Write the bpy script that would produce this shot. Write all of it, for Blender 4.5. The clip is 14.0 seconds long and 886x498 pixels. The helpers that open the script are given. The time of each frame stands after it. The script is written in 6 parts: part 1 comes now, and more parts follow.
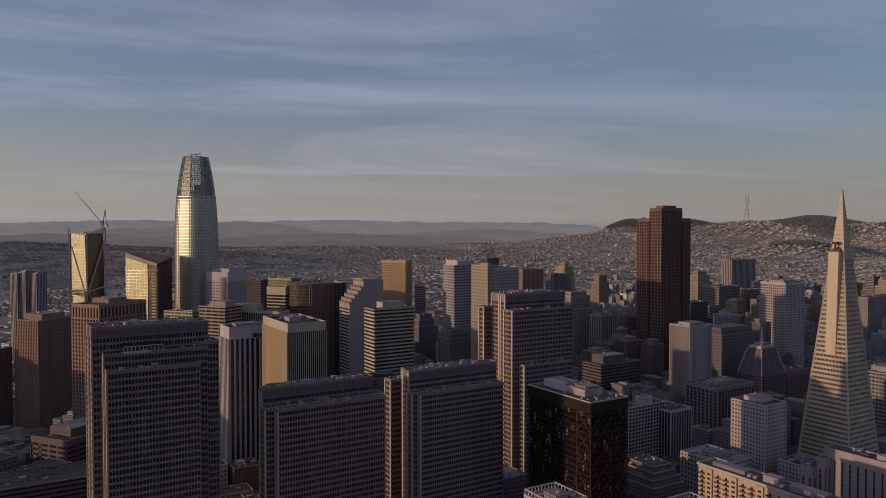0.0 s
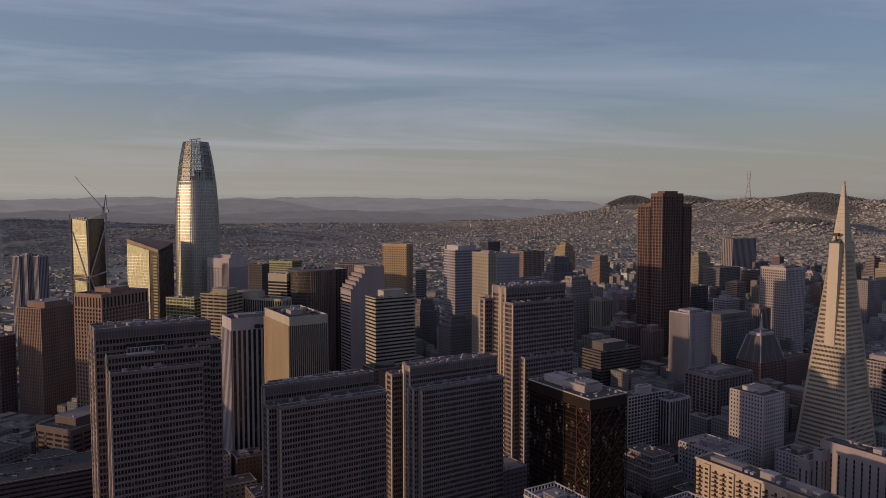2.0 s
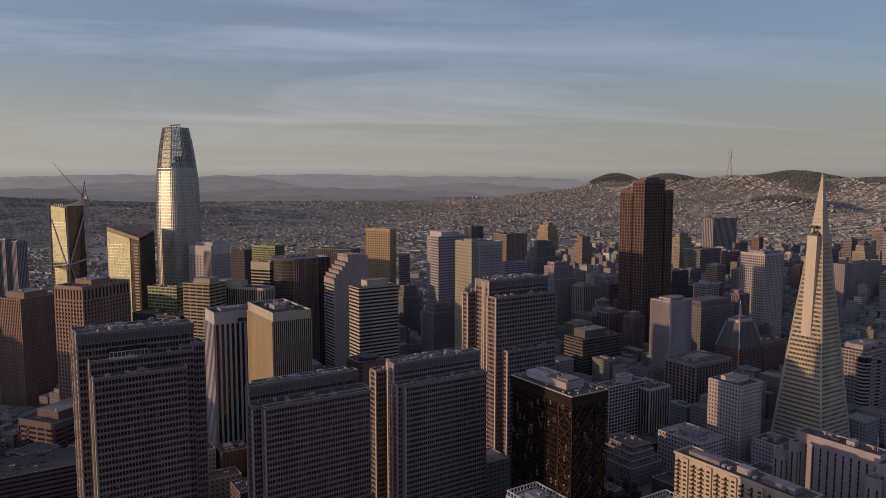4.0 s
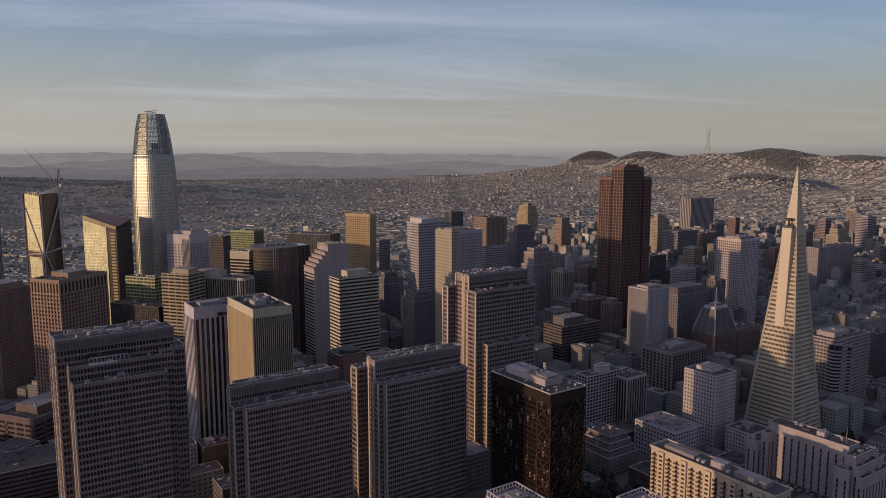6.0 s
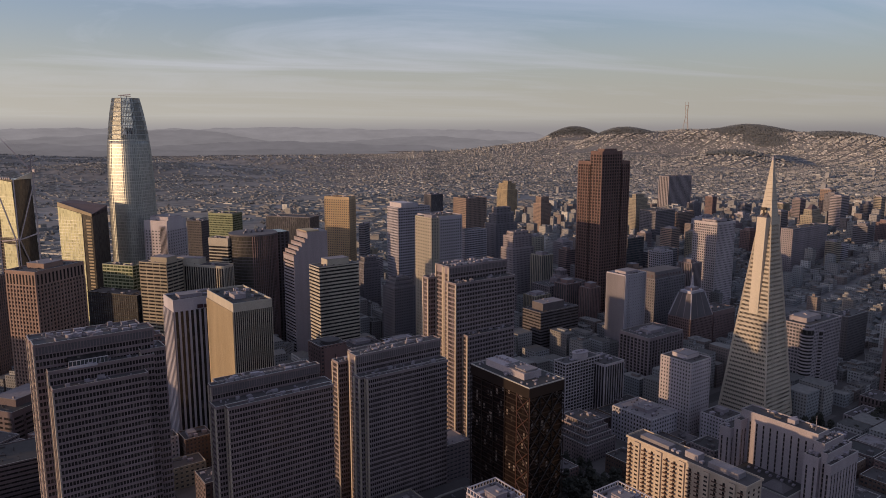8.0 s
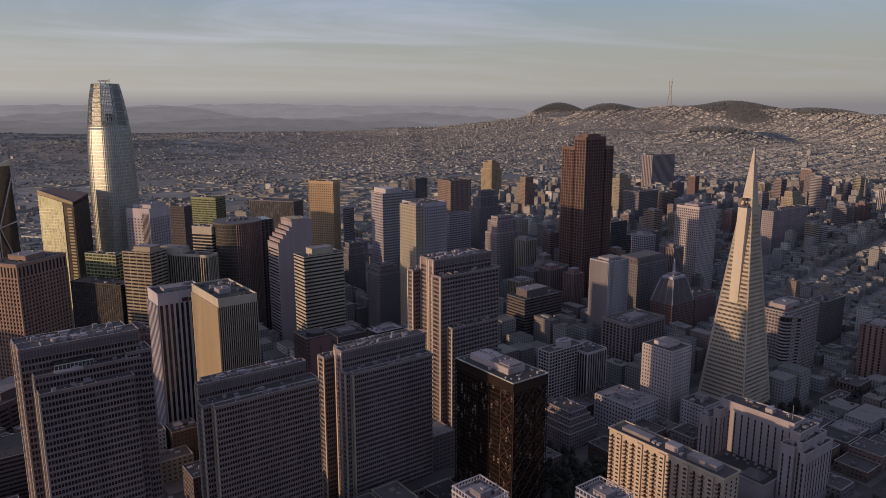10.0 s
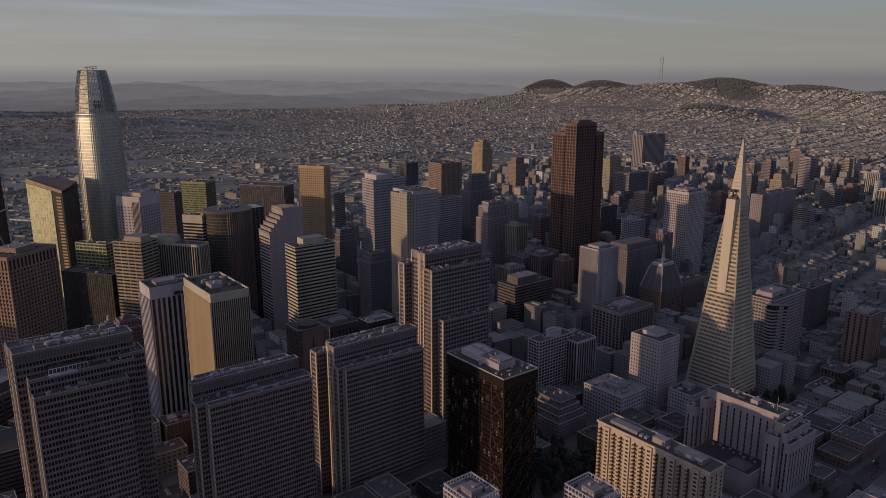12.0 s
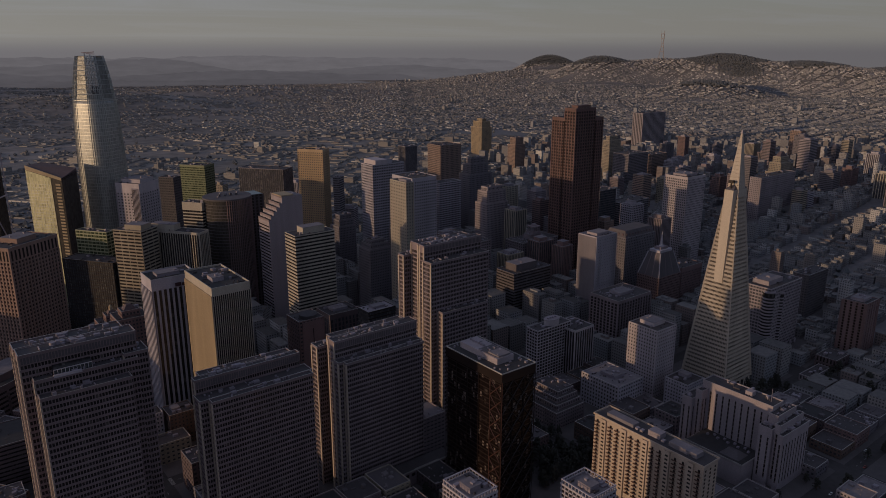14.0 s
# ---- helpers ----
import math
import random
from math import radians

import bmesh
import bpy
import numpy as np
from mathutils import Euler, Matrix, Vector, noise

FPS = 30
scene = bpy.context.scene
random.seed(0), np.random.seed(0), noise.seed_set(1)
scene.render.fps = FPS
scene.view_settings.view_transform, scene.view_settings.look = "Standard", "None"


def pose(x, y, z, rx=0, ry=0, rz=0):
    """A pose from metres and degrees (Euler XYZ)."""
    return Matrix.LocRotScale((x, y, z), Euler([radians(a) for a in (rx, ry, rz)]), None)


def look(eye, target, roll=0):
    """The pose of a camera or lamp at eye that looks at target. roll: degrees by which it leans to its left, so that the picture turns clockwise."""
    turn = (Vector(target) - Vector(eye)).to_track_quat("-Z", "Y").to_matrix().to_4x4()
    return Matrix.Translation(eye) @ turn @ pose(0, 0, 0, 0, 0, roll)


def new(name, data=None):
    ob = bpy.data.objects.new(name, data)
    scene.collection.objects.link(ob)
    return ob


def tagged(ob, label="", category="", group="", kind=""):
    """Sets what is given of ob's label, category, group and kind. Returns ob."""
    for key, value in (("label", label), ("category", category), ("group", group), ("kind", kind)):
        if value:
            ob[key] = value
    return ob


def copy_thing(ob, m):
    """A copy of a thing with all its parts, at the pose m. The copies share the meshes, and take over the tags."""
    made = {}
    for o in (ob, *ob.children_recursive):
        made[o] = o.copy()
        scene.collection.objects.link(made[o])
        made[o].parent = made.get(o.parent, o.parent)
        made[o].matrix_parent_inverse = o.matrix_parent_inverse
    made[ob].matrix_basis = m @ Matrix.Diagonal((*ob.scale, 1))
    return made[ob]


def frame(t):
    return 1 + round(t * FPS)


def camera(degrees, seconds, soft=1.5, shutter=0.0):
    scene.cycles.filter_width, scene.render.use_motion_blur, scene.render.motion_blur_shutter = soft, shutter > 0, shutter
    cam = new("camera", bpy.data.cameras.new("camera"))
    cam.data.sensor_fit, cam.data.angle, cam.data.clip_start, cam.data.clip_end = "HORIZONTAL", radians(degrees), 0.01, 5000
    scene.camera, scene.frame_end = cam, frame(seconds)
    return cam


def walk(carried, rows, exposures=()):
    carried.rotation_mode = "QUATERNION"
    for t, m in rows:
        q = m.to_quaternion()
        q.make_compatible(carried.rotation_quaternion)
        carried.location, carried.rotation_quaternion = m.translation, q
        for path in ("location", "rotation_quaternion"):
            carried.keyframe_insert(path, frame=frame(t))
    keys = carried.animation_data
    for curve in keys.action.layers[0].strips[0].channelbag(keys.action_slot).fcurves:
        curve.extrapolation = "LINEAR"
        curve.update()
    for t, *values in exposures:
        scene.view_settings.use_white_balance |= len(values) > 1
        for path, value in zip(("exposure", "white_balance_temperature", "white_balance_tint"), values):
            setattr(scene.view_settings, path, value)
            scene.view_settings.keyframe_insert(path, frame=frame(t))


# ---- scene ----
cam = camera(62.92, 14.0, 0.9)
# seconds, x, y, z, yaw, pitch, roll
PATH = [
    (0.0, 4.9, 3.1, 228.7, 0.15, -1.57, 0.00),
    (0.5, 4.9, 3.1, 232.5, 0.17, -2.06, 0.00),
    (1.0, 4.9, 3.1, 236.3, 0.19, -2.58, 0.00),
    (1.5, 4.9, 3.1, 240.0, 0.20, -3.08, 0.00),
    (2.0, 4.9, 3.1, 243.8, 0.22, -3.59, 0.00),
    (2.5, 4.9, 3.1, 247.7, 0.15, -4.09, 0.00),
    (3.0, 4.9, 3.1, 251.7, -0.25, -4.59, 0.00),
    (5.5, 4.9, 3.1, 271.5, -2.27, -6.98, 0.00),
    (6.0, 4.9, 3.1, 275.5, -2.69, -7.48, 0.00),
    (6.5, 4.9, 3.1, 279.2, -3.09, -7.99, 0.00),
    (7.0, 4.9, 3.1, 283.0, -3.48, -8.52, 0.00),
    (7.5, 4.9, 3.1, 287.0, -3.90, -9.05, 0.00),
    (8.0, 4.9, 3.1, 291.1, -4.30, -9.58, 0.00),
    (10.5, 4.9, 3.1, 310.7, -5.77, -12.07, 0.00),
    (11.0, 4.9, 3.1, 314.7, -5.97, -12.56, 0.00),
    (11.5, 4.9, 3.1, 318.7, -6.14, -13.04, 0.00),
    (12.0, 4.9, 3.1, 322.7, -6.27, -13.54, 0.00),
    (12.5, 4.9, 3.1, 326.7, -6.32, -14.04, 0.00),
    (13.0, 4.9, 3.1, 330.8, -6.34, -14.55, 0.00),
    (13.5, 4.9, 3.1, 334.8, -6.35, -15.07, 0.00),
    (14.0, 4.9, 3.1, 338.7, -6.34, -15.57, 0.00),
]
LIGHT = [  # seconds, stops, kelvin, tint
    (0.0, -0.44, 5800, 24), (3.0, -0.28, 5800, 24), (6.5, 0.01, 5800, 24), (8.2, 0.12, 5800, 24),
    (10.3, -0.03, 5680, 24), (12.0, -0.41, 5650, 24), (13.0, -0.58, 5650, 24), (14.0, -0.86, 5650, 24),
]
walk(cam, [(t, pose(x, y, z, 90 + pitch, roll, yaw)) for t, x, y, z, yaw, pitch, roll in PATH], LIGHT)
# ---- light ----
SUN_AZ, SUN_EL = -110.5, 6.5  # degrees to the right of +y, degrees up
sun_to = Vector((math.sin(radians(SUN_AZ)) * math.cos(radians(SUN_EL)), math.cos(radians(SUN_AZ)) * math.cos(radians(SUN_EL)), math.sin(radians(SUN_EL))))
sun_data = bpy.data.lights.new("sun", "SUN")
sun_data.energy, sun_data.angle, sun_data.color = 3.1, radians(0.6), (1.0, 0.69, 0.31)
sun = new("sun", sun_data)
sun.matrix_world = look(sun_to * 1000, (0, 0, 0))


def sky_world():
    w = bpy.data.worlds.new("sky")
    scene.world = w
    w.use_nodes = True
    nt = w.node_tree
    nt.nodes.clear()
    N, L = nt.nodes.new, nt.links.new
    out, bg = N("ShaderNodeOutputWorld"), N("ShaderNodeBackground")
    sky = N("ShaderNodeTexSky")
    sky.sky_type, sky.sun_disc = "NISHITA", False
    sky.sun_elevation, sky.sun_rotation = radians(SUN_EL), radians(SUN_AZ % 360)
    sky.air_density, sky.dust_density, sky.ozone_density = 1.0, 1.5, 2.0
    geo, sep = N("ShaderNodeTexCoord"), N("ShaderNodeSeparateXYZ")
    L(geo.outputs["Generated"], sep.inputs[0])

    def maths(op, a, b=None):
        n = N("ShaderNodeMath")
        n.operation = op
        for i, v in enumerate((a, b)):
            if v is None:
                continue
            if isinstance(v, (int, float)):
                n.inputs[i].default_value = v
            else:
                L(v, n.inputs[i])
        return n.outputs[0]

    # thin cirrus on a high flat sheet
    low = maths("ADD", maths("MAXIMUM", sep.outputs[2], 0.0), 0.06)
    cx, cy = maths("DIVIDE", sep.outputs[0], low), maths("DIVIDE", sep.outputs[1], low)
    comb = N("ShaderNodeCombineXYZ")
    L(maths("ADD", maths("ADD", maths("MULTIPLY", cx, 0.2), maths("MULTIPLY", cy, 0.1)), 5.3), comb.inputs[0])
    L(maths("SUBTRACT", maths("MULTIPLY", cy, 0.5), maths("MULTIPLY", cx, 0.16)), comb.inputs[1])
    noise_a = N("ShaderNodeTexNoise")
    noise_a.inputs["Scale"].default_value, noise_a.inputs["Detail"].default_value = 0.8, 8
    noise_a.inputs["Roughness"].default_value, noise_a.inputs["Distortion"].default_value = 0.6, 1.2
    L(comb.outputs[0], noise_a.inputs["Vector"])
    ramp = N("ShaderNodeMapRange")
    ramp.inputs[1].default_value, ramp.inputs[2].default_value, ramp.inputs[4].default_value = 0.44, 0.74, 0.58
    L(noise_a.outputs[0], ramp.inputs[0])
    mix = N("ShaderNodeMix")
    mix.data_type = "RGBA"
    veil = N("ShaderNodeMapRange")  # a high veil, thicker towards the zenith
    veil.inputs[1].default_value, veil.inputs[2].default_value = 0.12, 0.6
    veil.inputs[3].default_value, veil.inputs[4].default_value = 0.22, 0.22
    L(sep.outputs[2], veil.inputs[0])
    L(maths("MINIMUM", maths("ADD", ramp.outputs[0], veil.outputs[0]), 0.9), mix.inputs[0])
    L(sky.outputs[0], mix.inputs[6])
    mix.inputs[7].default_value = CLOUD
    # mist along the horizon
    haze = N("ShaderNodeMapRange")
    haze.interpolation_type = "SMOOTHSTEP"
    haze.inputs[1].default_value, haze.inputs[2].default_value = 0.17, -0.02
    haze.inputs[3].default_value, haze.inputs[4].default_value = 0.0, 0.95
    L(sep.outputs[2], haze.inputs[0])
    mist = N("ShaderNodeMix")
    mist.data_type = "RGBA"
    L(haze.outputs[0], mist.inputs[0])
    L(mix.outputs[2], mist.inputs[6])
    mist.inputs[7].default_value = MIST
    # the thicker mauve mist that hides the far sea
    bank = N("ShaderNodeMapRange")
    bank.interpolation_type = "SMOOTHSTEP"
    bank.inputs[1].default_value, bank.inputs[2].default_value = 0.018, -0.008
    L(sep.outputs[2], bank.inputs[0])
    sea = N("ShaderNodeMix")
    sea.data_type = "RGBA"
    L(bank.outputs[0], sea.inputs[0])
    L(mist.outputs[2], sea.inputs[6])
    sea.inputs[7].default_value = SEA_MIST
    # paler towards the sun
    side = N("ShaderNodeMix")
    side.data_type, side.blend_type = "RGBA", "MULTIPLY"
    side.inputs[0].default_value = 1.0
    L(sea.outputs[2], side.inputs[6])
    L(maths("SUBTRACT", 1.0, maths("MULTIPLY", sep.outputs[0], 0.22)), side.inputs[7])
    L(side.outputs[2], bg.inputs[0])
    bg.inputs[1].default_value = SKY_STRENGTH
    L(bg.outputs[0], out.inputs[0])


CLOUD, MIST, SEA_MIST, SKY_STRENGTH = (3.95, 4.26, 4.3, 1), (3.36, 3.18, 2.3, 1), (2.1, 1.96, 1.64, 1), 0.134
sky_world()


# ---- materials ----
def surface(name, color, rough=0.85, metal=0.0, var=0.22, scale=0.35, streak=True, piece=0.08):
    """A weathered surface: fine grain, broad stains, runs of dirt down the walls, and a slight change from piece to piece."""
    m = bpy.data.materials.new(name)
    m.use_nodes = True
    nt = m.node_tree
    N, L = nt.nodes.new, nt.links.new
    bsdf = nt.nodes["Principled BSDF"]
    geo = N("ShaderNodeNewGeometry")
    fine, broad = N("ShaderNodeTexNoise"), N("ShaderNodeTexNoise")
    fine.inputs["Scale"].default_value, fine.inputs["Detail"].default_value = scale * 4, 4
    broad.inputs["Scale"].default_value, broad.inputs["Detail"].default_value = scale * 0.25, 3
    L(geo.outputs["Position"], fine.inputs["Vector"])
    if streak:
        mp = N("ShaderNodeMapping")
        mp.inputs["Scale"].default_value = (1, 1, 0.12)
        L(geo.outputs["Position"], mp.inputs[0])
        L(mp.outputs[0], broad.inputs["Vector"])
    else:
        L(geo.outputs["Position"], broad.inputs["Vector"])
    info = N("ShaderNodeObjectInfo")
    add = N("ShaderNodeMath")
    add.operation = "ADD"
    L(fine.outputs[0], add.inputs[0])
    L(broad.outputs[0], add.inputs[1])
    add2 = N("ShaderNodeMath")
    add2.operation = "MULTIPLY_ADD"
    L(info.outputs["Random"], add2.inputs[0])
    add2.inputs[1].default_value = piece
    L(add.outputs[0], add2.inputs[2])
    rng = N("ShaderNodeMapRange")
    rng.inputs[1].default_value, rng.inputs[2].default_value = 0.6, 1.45
    rng.inputs[3].default_value, rng.inputs[4].default_value = 1 - var * 1.4, 1 + var
    L(add2.outputs[0], rng.inputs[0])
    mul = N("ShaderNodeMix")
    mul.data_type, mul.blend_type = "RGBA", "MULTIPLY"
    mul.inputs[0].default_value = 1.0
    mul.inputs[6].default_value = (*color, 1)
    L(rng.outputs[0], mul.inputs[7])
    L(mul.outputs[2], bsdf.inputs["Base Color"])
    bsdf.inputs["Roughness"].default_value, bsdf.inputs["Metallic"].default_value = rough, metal
    return m


def window_glass(name, dark, light, cell=(1.5, 1.5, 3.8), share=0.25, rough=0.12, metal=0.0, spread=0.5, gloss=0.3):
    """Panes that differ from window to window: most show the dark room, some a blind."""
    m = bpy.data.materials.new(name)
    m.use_nodes = True
    nt = m.node_tree
    N, L = nt.nodes.new, nt.links.new
    bsdf = nt.nodes["Principled BSDF"]
    co, snap, wn = N("ShaderNodeTexCoord"), N("ShaderNodeVectorMath"), N("ShaderNodeTexWhiteNoise")
    snap.operation = "SNAP"
    snap.inputs[1].default_value = cell
    L(co.outputs["Object"], snap.inputs[0])
    L(snap.outputs[0], wn.inputs["Vector"])
    ramp = N("ShaderNodeValToRGB")
    e = ramp.color_ramp.elements
    e[0].position, e[0].color = 0.0, (*dark, 1)
    e[1].position, e[1].color = 1.0, (*light, 1)
    mid = e.new(1 - share)
    mid.color = (*[a * 1.5 for a in dark], 1)
    L(wn.outputs["Value"], ramp.inputs[0])
    L(ramp.outputs[0], bsdf.inputs["Base Color"])
    rr = N("ShaderNodeMapRange")
    rr.inputs[3].default_value, rr.inputs[4].default_value = rough * (1 - 0.8 * spread), rough * (1 + 1.2 * spread)
    L(wn.outputs["Value"], rr.inputs[0])
    L(rr.outputs[0], bsdf.inputs["Roughness"])
    bsdf.inputs["Metallic"].default_value = metal
    bsdf.inputs["Specular IOR Level"].default_value = gloss
    return m


CONCRETE = surface("pale concrete", (0.217, 0.166, 0.179))
GREY = surface("grey concrete", (0.187, 0.162, 0.184))
SALMON = surface("salmon brick", (0.29, 0.198, 0.165))
DARKGREY = surface("dark grey cladding", (0.107, 0.089, 0.098))
WHITE = surface("white painted concrete", (0.391, 0.345, 0.389))
STONE = surface("weathered pale stone", (0.313, 0.259, 0.282))
TAN = surface("tan stone cladding", (0.370, 0.278, 0.180))
PEACH = surface("peach stone cladding", (0.44, 0.305, 0.19))
BEIGE = surface("beige stone", (0.33, 0.27, 0.21))
BROWN = surface("brown stone", (0.123, 0.085, 0.090))
BRICK = surface("red brick", (0.150, 0.095, 0.080))
PINK = surface("warm brown precast", (0.198, 0.124, 0.122))
CARNELIAN = surface("dark brown granite", (0.138, 0.076, 0.068), rough=0.75)
BLACK = surface("black anodised metal", (0.020, 0.011, 0.010), rough=0.45, metal=0.3)
BRONZE = surface("bronze steel brace", (0.085, 0.038, 0.028), rough=0.55, metal=0.2)
QUARTZ = surface("white quartz aggregate panels", (0.455, 0.378, 0.312))
# thinner haze put into the colour: darker than CONCRETE for the two nearer slabs
SLAB = surface("weathered grey-brown concrete", (0.198, 0.140, 0.147))
STEEL = surface("pale aluminium frame", (0.50, 0.48, 0.45), rough=0.4, metal=0.7)
ROOF = surface("grey roof membrane", (0.067, 0.055, 0.060), streak=False, scale=0.8)
PALE_ROOF = surface("pale gravel roof", (0.207, 0.175, 0.190), streak=False, scale=0.8)
OLIVE = surface("olive green panels", (0.125, 0.138, 0.085), rough=0.4, metal=0.2)
LIME = surface("pale yellow-green panels", (0.29, 0.285, 0.185), rough=0.4)
TAR = surface("black tar roof", (0.043, 0.037, 0.040), streak=False, scale=0.8)
COPING = surface("pale metal coping", (0.40, 0.36, 0.345), rough=0.5, metal=0.2, streak=False)
UNIT = surface("galvanised roof plant", (0.293, 0.249, 0.285), rough=0.6, metal=0.2)
GLASS = window_glass("dark window glass", (0.021, 0.018, 0.019), (0.10, 0.085, 0.078), share=0.16, gloss=0.4)
# paler panes for towers farther off, haze put into the glass tone
MID_GLASS = window_glass("haze-lifted window glass", (0.048, 0.046, 0.052), (0.15, 0.14, 0.138), share=0.2)
GLASS_WARM = window_glass("bronze window glass", (0.014, 0.010, 0.008), (0.10, 0.07, 0.05))
GLASS_GREEN = window_glass("olive tinted glass", (0.03, 0.04, 0.022), (0.11, 0.12, 0.06), rough=0.25, metal=0.2, share=0.3)
GLASS_BLUE = window_glass("blue-grey glass", (0.04, 0.05, 0.062), (0.11, 0.125, 0.14), rough=0.1, metal=0.3)
MIRROR = window_glass("reflective coated glass", (0.25, 0.245, 0.235), (0.31, 0.30, 0.285), cell=(1.6, 1.6, 4.2), rough=0.46, metal=0.4, spread=0.04)
PALE = surface("cream precast bands", (0.400, 0.340, 0.284))
BRIGHT = surface("white enamelled panels", (0.453, 0.384, 0.409))
SMOKED = window_glass("smoked curtain glass", (0.085, 0.074, 0.066), (0.13, 0.112, 0.096), cell=(1.6, 1.6, 3.9), rough=0.16, metal=0.5, spread=0.2)
CREAM = surface("cream painted stucco", (0.434, 0.340, 0.280))
# gold sun sheen put into the base colour, for faces turned to the sun
GOLD_GLASS = window_glass("coated glass with painted sun sheen", (0.36, 0.335, 0.20), (0.46, 0.43, 0.26), cell=(1.8, 1.8, 4.2), rough=0.4, metal=0.05)
ROSE = surface("rose-brown precast", (0.245, 0.155, 0.128))
LEAF = surface("dark leaves", (0.021, 0.019, 0.013), rough=0.7, var=0.4, scale=0.8, streak=False)
# foliage lifted towards grey-blue, so that distance haze is painted in
SCRUB = surface("hill woods greyed by haze", (0.122, 0.122, 0.130), rough=0.9, var=0.15, scale=0.05, streak=False)
BARK = surface("grey-brown bark", (0.09, 0.07, 0.05))


# ---- building kit ----
BOXES = {}


def link(name, mesh, parent, at=(0, 0, 0), label=""):
    ob = new(name, mesh)
    ob.parent, ob.location = parent, at
    return tagged(ob, label=label)


def add_box(bm, x0, x1, y0, y1, z0, z1):
    v = [bm.verts.new(p) for p in ((x0, y0, z0), (x1, y0, z0), (x1, y1, z0), (x0, y1, z0), (x0, y0, z1), (x1, y0, z1), (x1, y1, z1), (x0, y1, z1))]
    for q in ((3, 2, 1, 0), (4, 5, 6, 7), (0, 1, 5, 4), (1, 2, 6, 5), (2, 3, 7, 6), (3, 0, 4, 7)):
        bm.faces.new([v[i] for i in q])


def add_prism(bm, ring0, ring1):
    """A solid between two rings of the same number of points, both counter-clockwise from above."""
    a, b = [bm.verts.new(p) for p in ring0], [bm.verts.new(p) for p in ring1]
    n = len(a)
    for i in range(n):
        bm.faces.new((a[i], a[(i + 1) % n], b[(i + 1) % n], b[i]))
    bm.faces.new(a[::-1])
    bm.faces.new(b)


def add_bar(bm, p, q, r, r2=None, sides=4):
    p, q = Vector(p), Vector(q)
    z = (q - p).normalized()
    x = z.orthogonal().normalized()
    y = z.cross(x)
    ring = lambda c, k: [c + (x * math.cos(a) + y * math.sin(a)) * k for a in (2 * math.pi * (i + 0.5) / sides for i in range(sides))]
    add_prism(bm, ring(p, r), ring(q, r if r2 is None else r2))


def done(name, bm, mat, *more):
    me = bpy.data.meshes.new(name)
    bm.to_mesh(me)
    bm.free()
    for m in (mat, *more):
        me.materials.append(m)
    return me


def part(name, bm, mat, parent, label="", at=(0, 0, 0)):
    return link(name, done(name, bm, mat), parent, at, label)


def box_part(name, parent, mat, x0, x1, y0, y1, z0, z1, label=""):
    """A box whose mesh is shared by all of its size; its place is its low corner."""
    x0, x1, y0, y1 = min(x0, x1), max(x0, x1), min(y0, y1), max(y0, y1)
    key = (name, mat.name, round(x1 - x0, 3), round(y1 - y0, 3), round(z1 - z0, 3))
    if key not in BOXES:
        bm = bmesh.new()
        add_box(bm, 0, x1 - x0, 0, y1 - y0, 0, z1 - z0)
        BOXES[key] = done(name, bm, mat)
    return link(name, BOXES[key], parent, (x0, y0, z0), label)


FOOT = []  # plan rectangles that stand built: x, y, turn, x0, x1, y0, y1


def base(name, x, y, turn, label, category="building", group="", z=None):
    root = new(name)
    root.empty_display_size = 5
    root.location, root.rotation_euler = (x, y, terrain(x, y) - 1 if z is None else z), (0, 0, radians(turn))
    return tagged(root, label, category, group)


def claim(x, y, turn, x0, x1, y0, y1):
    FOOT.append((x, y, radians(turn), min(x0, x1), max(x0, x1), min(y0, y1), max(y0, y1)))


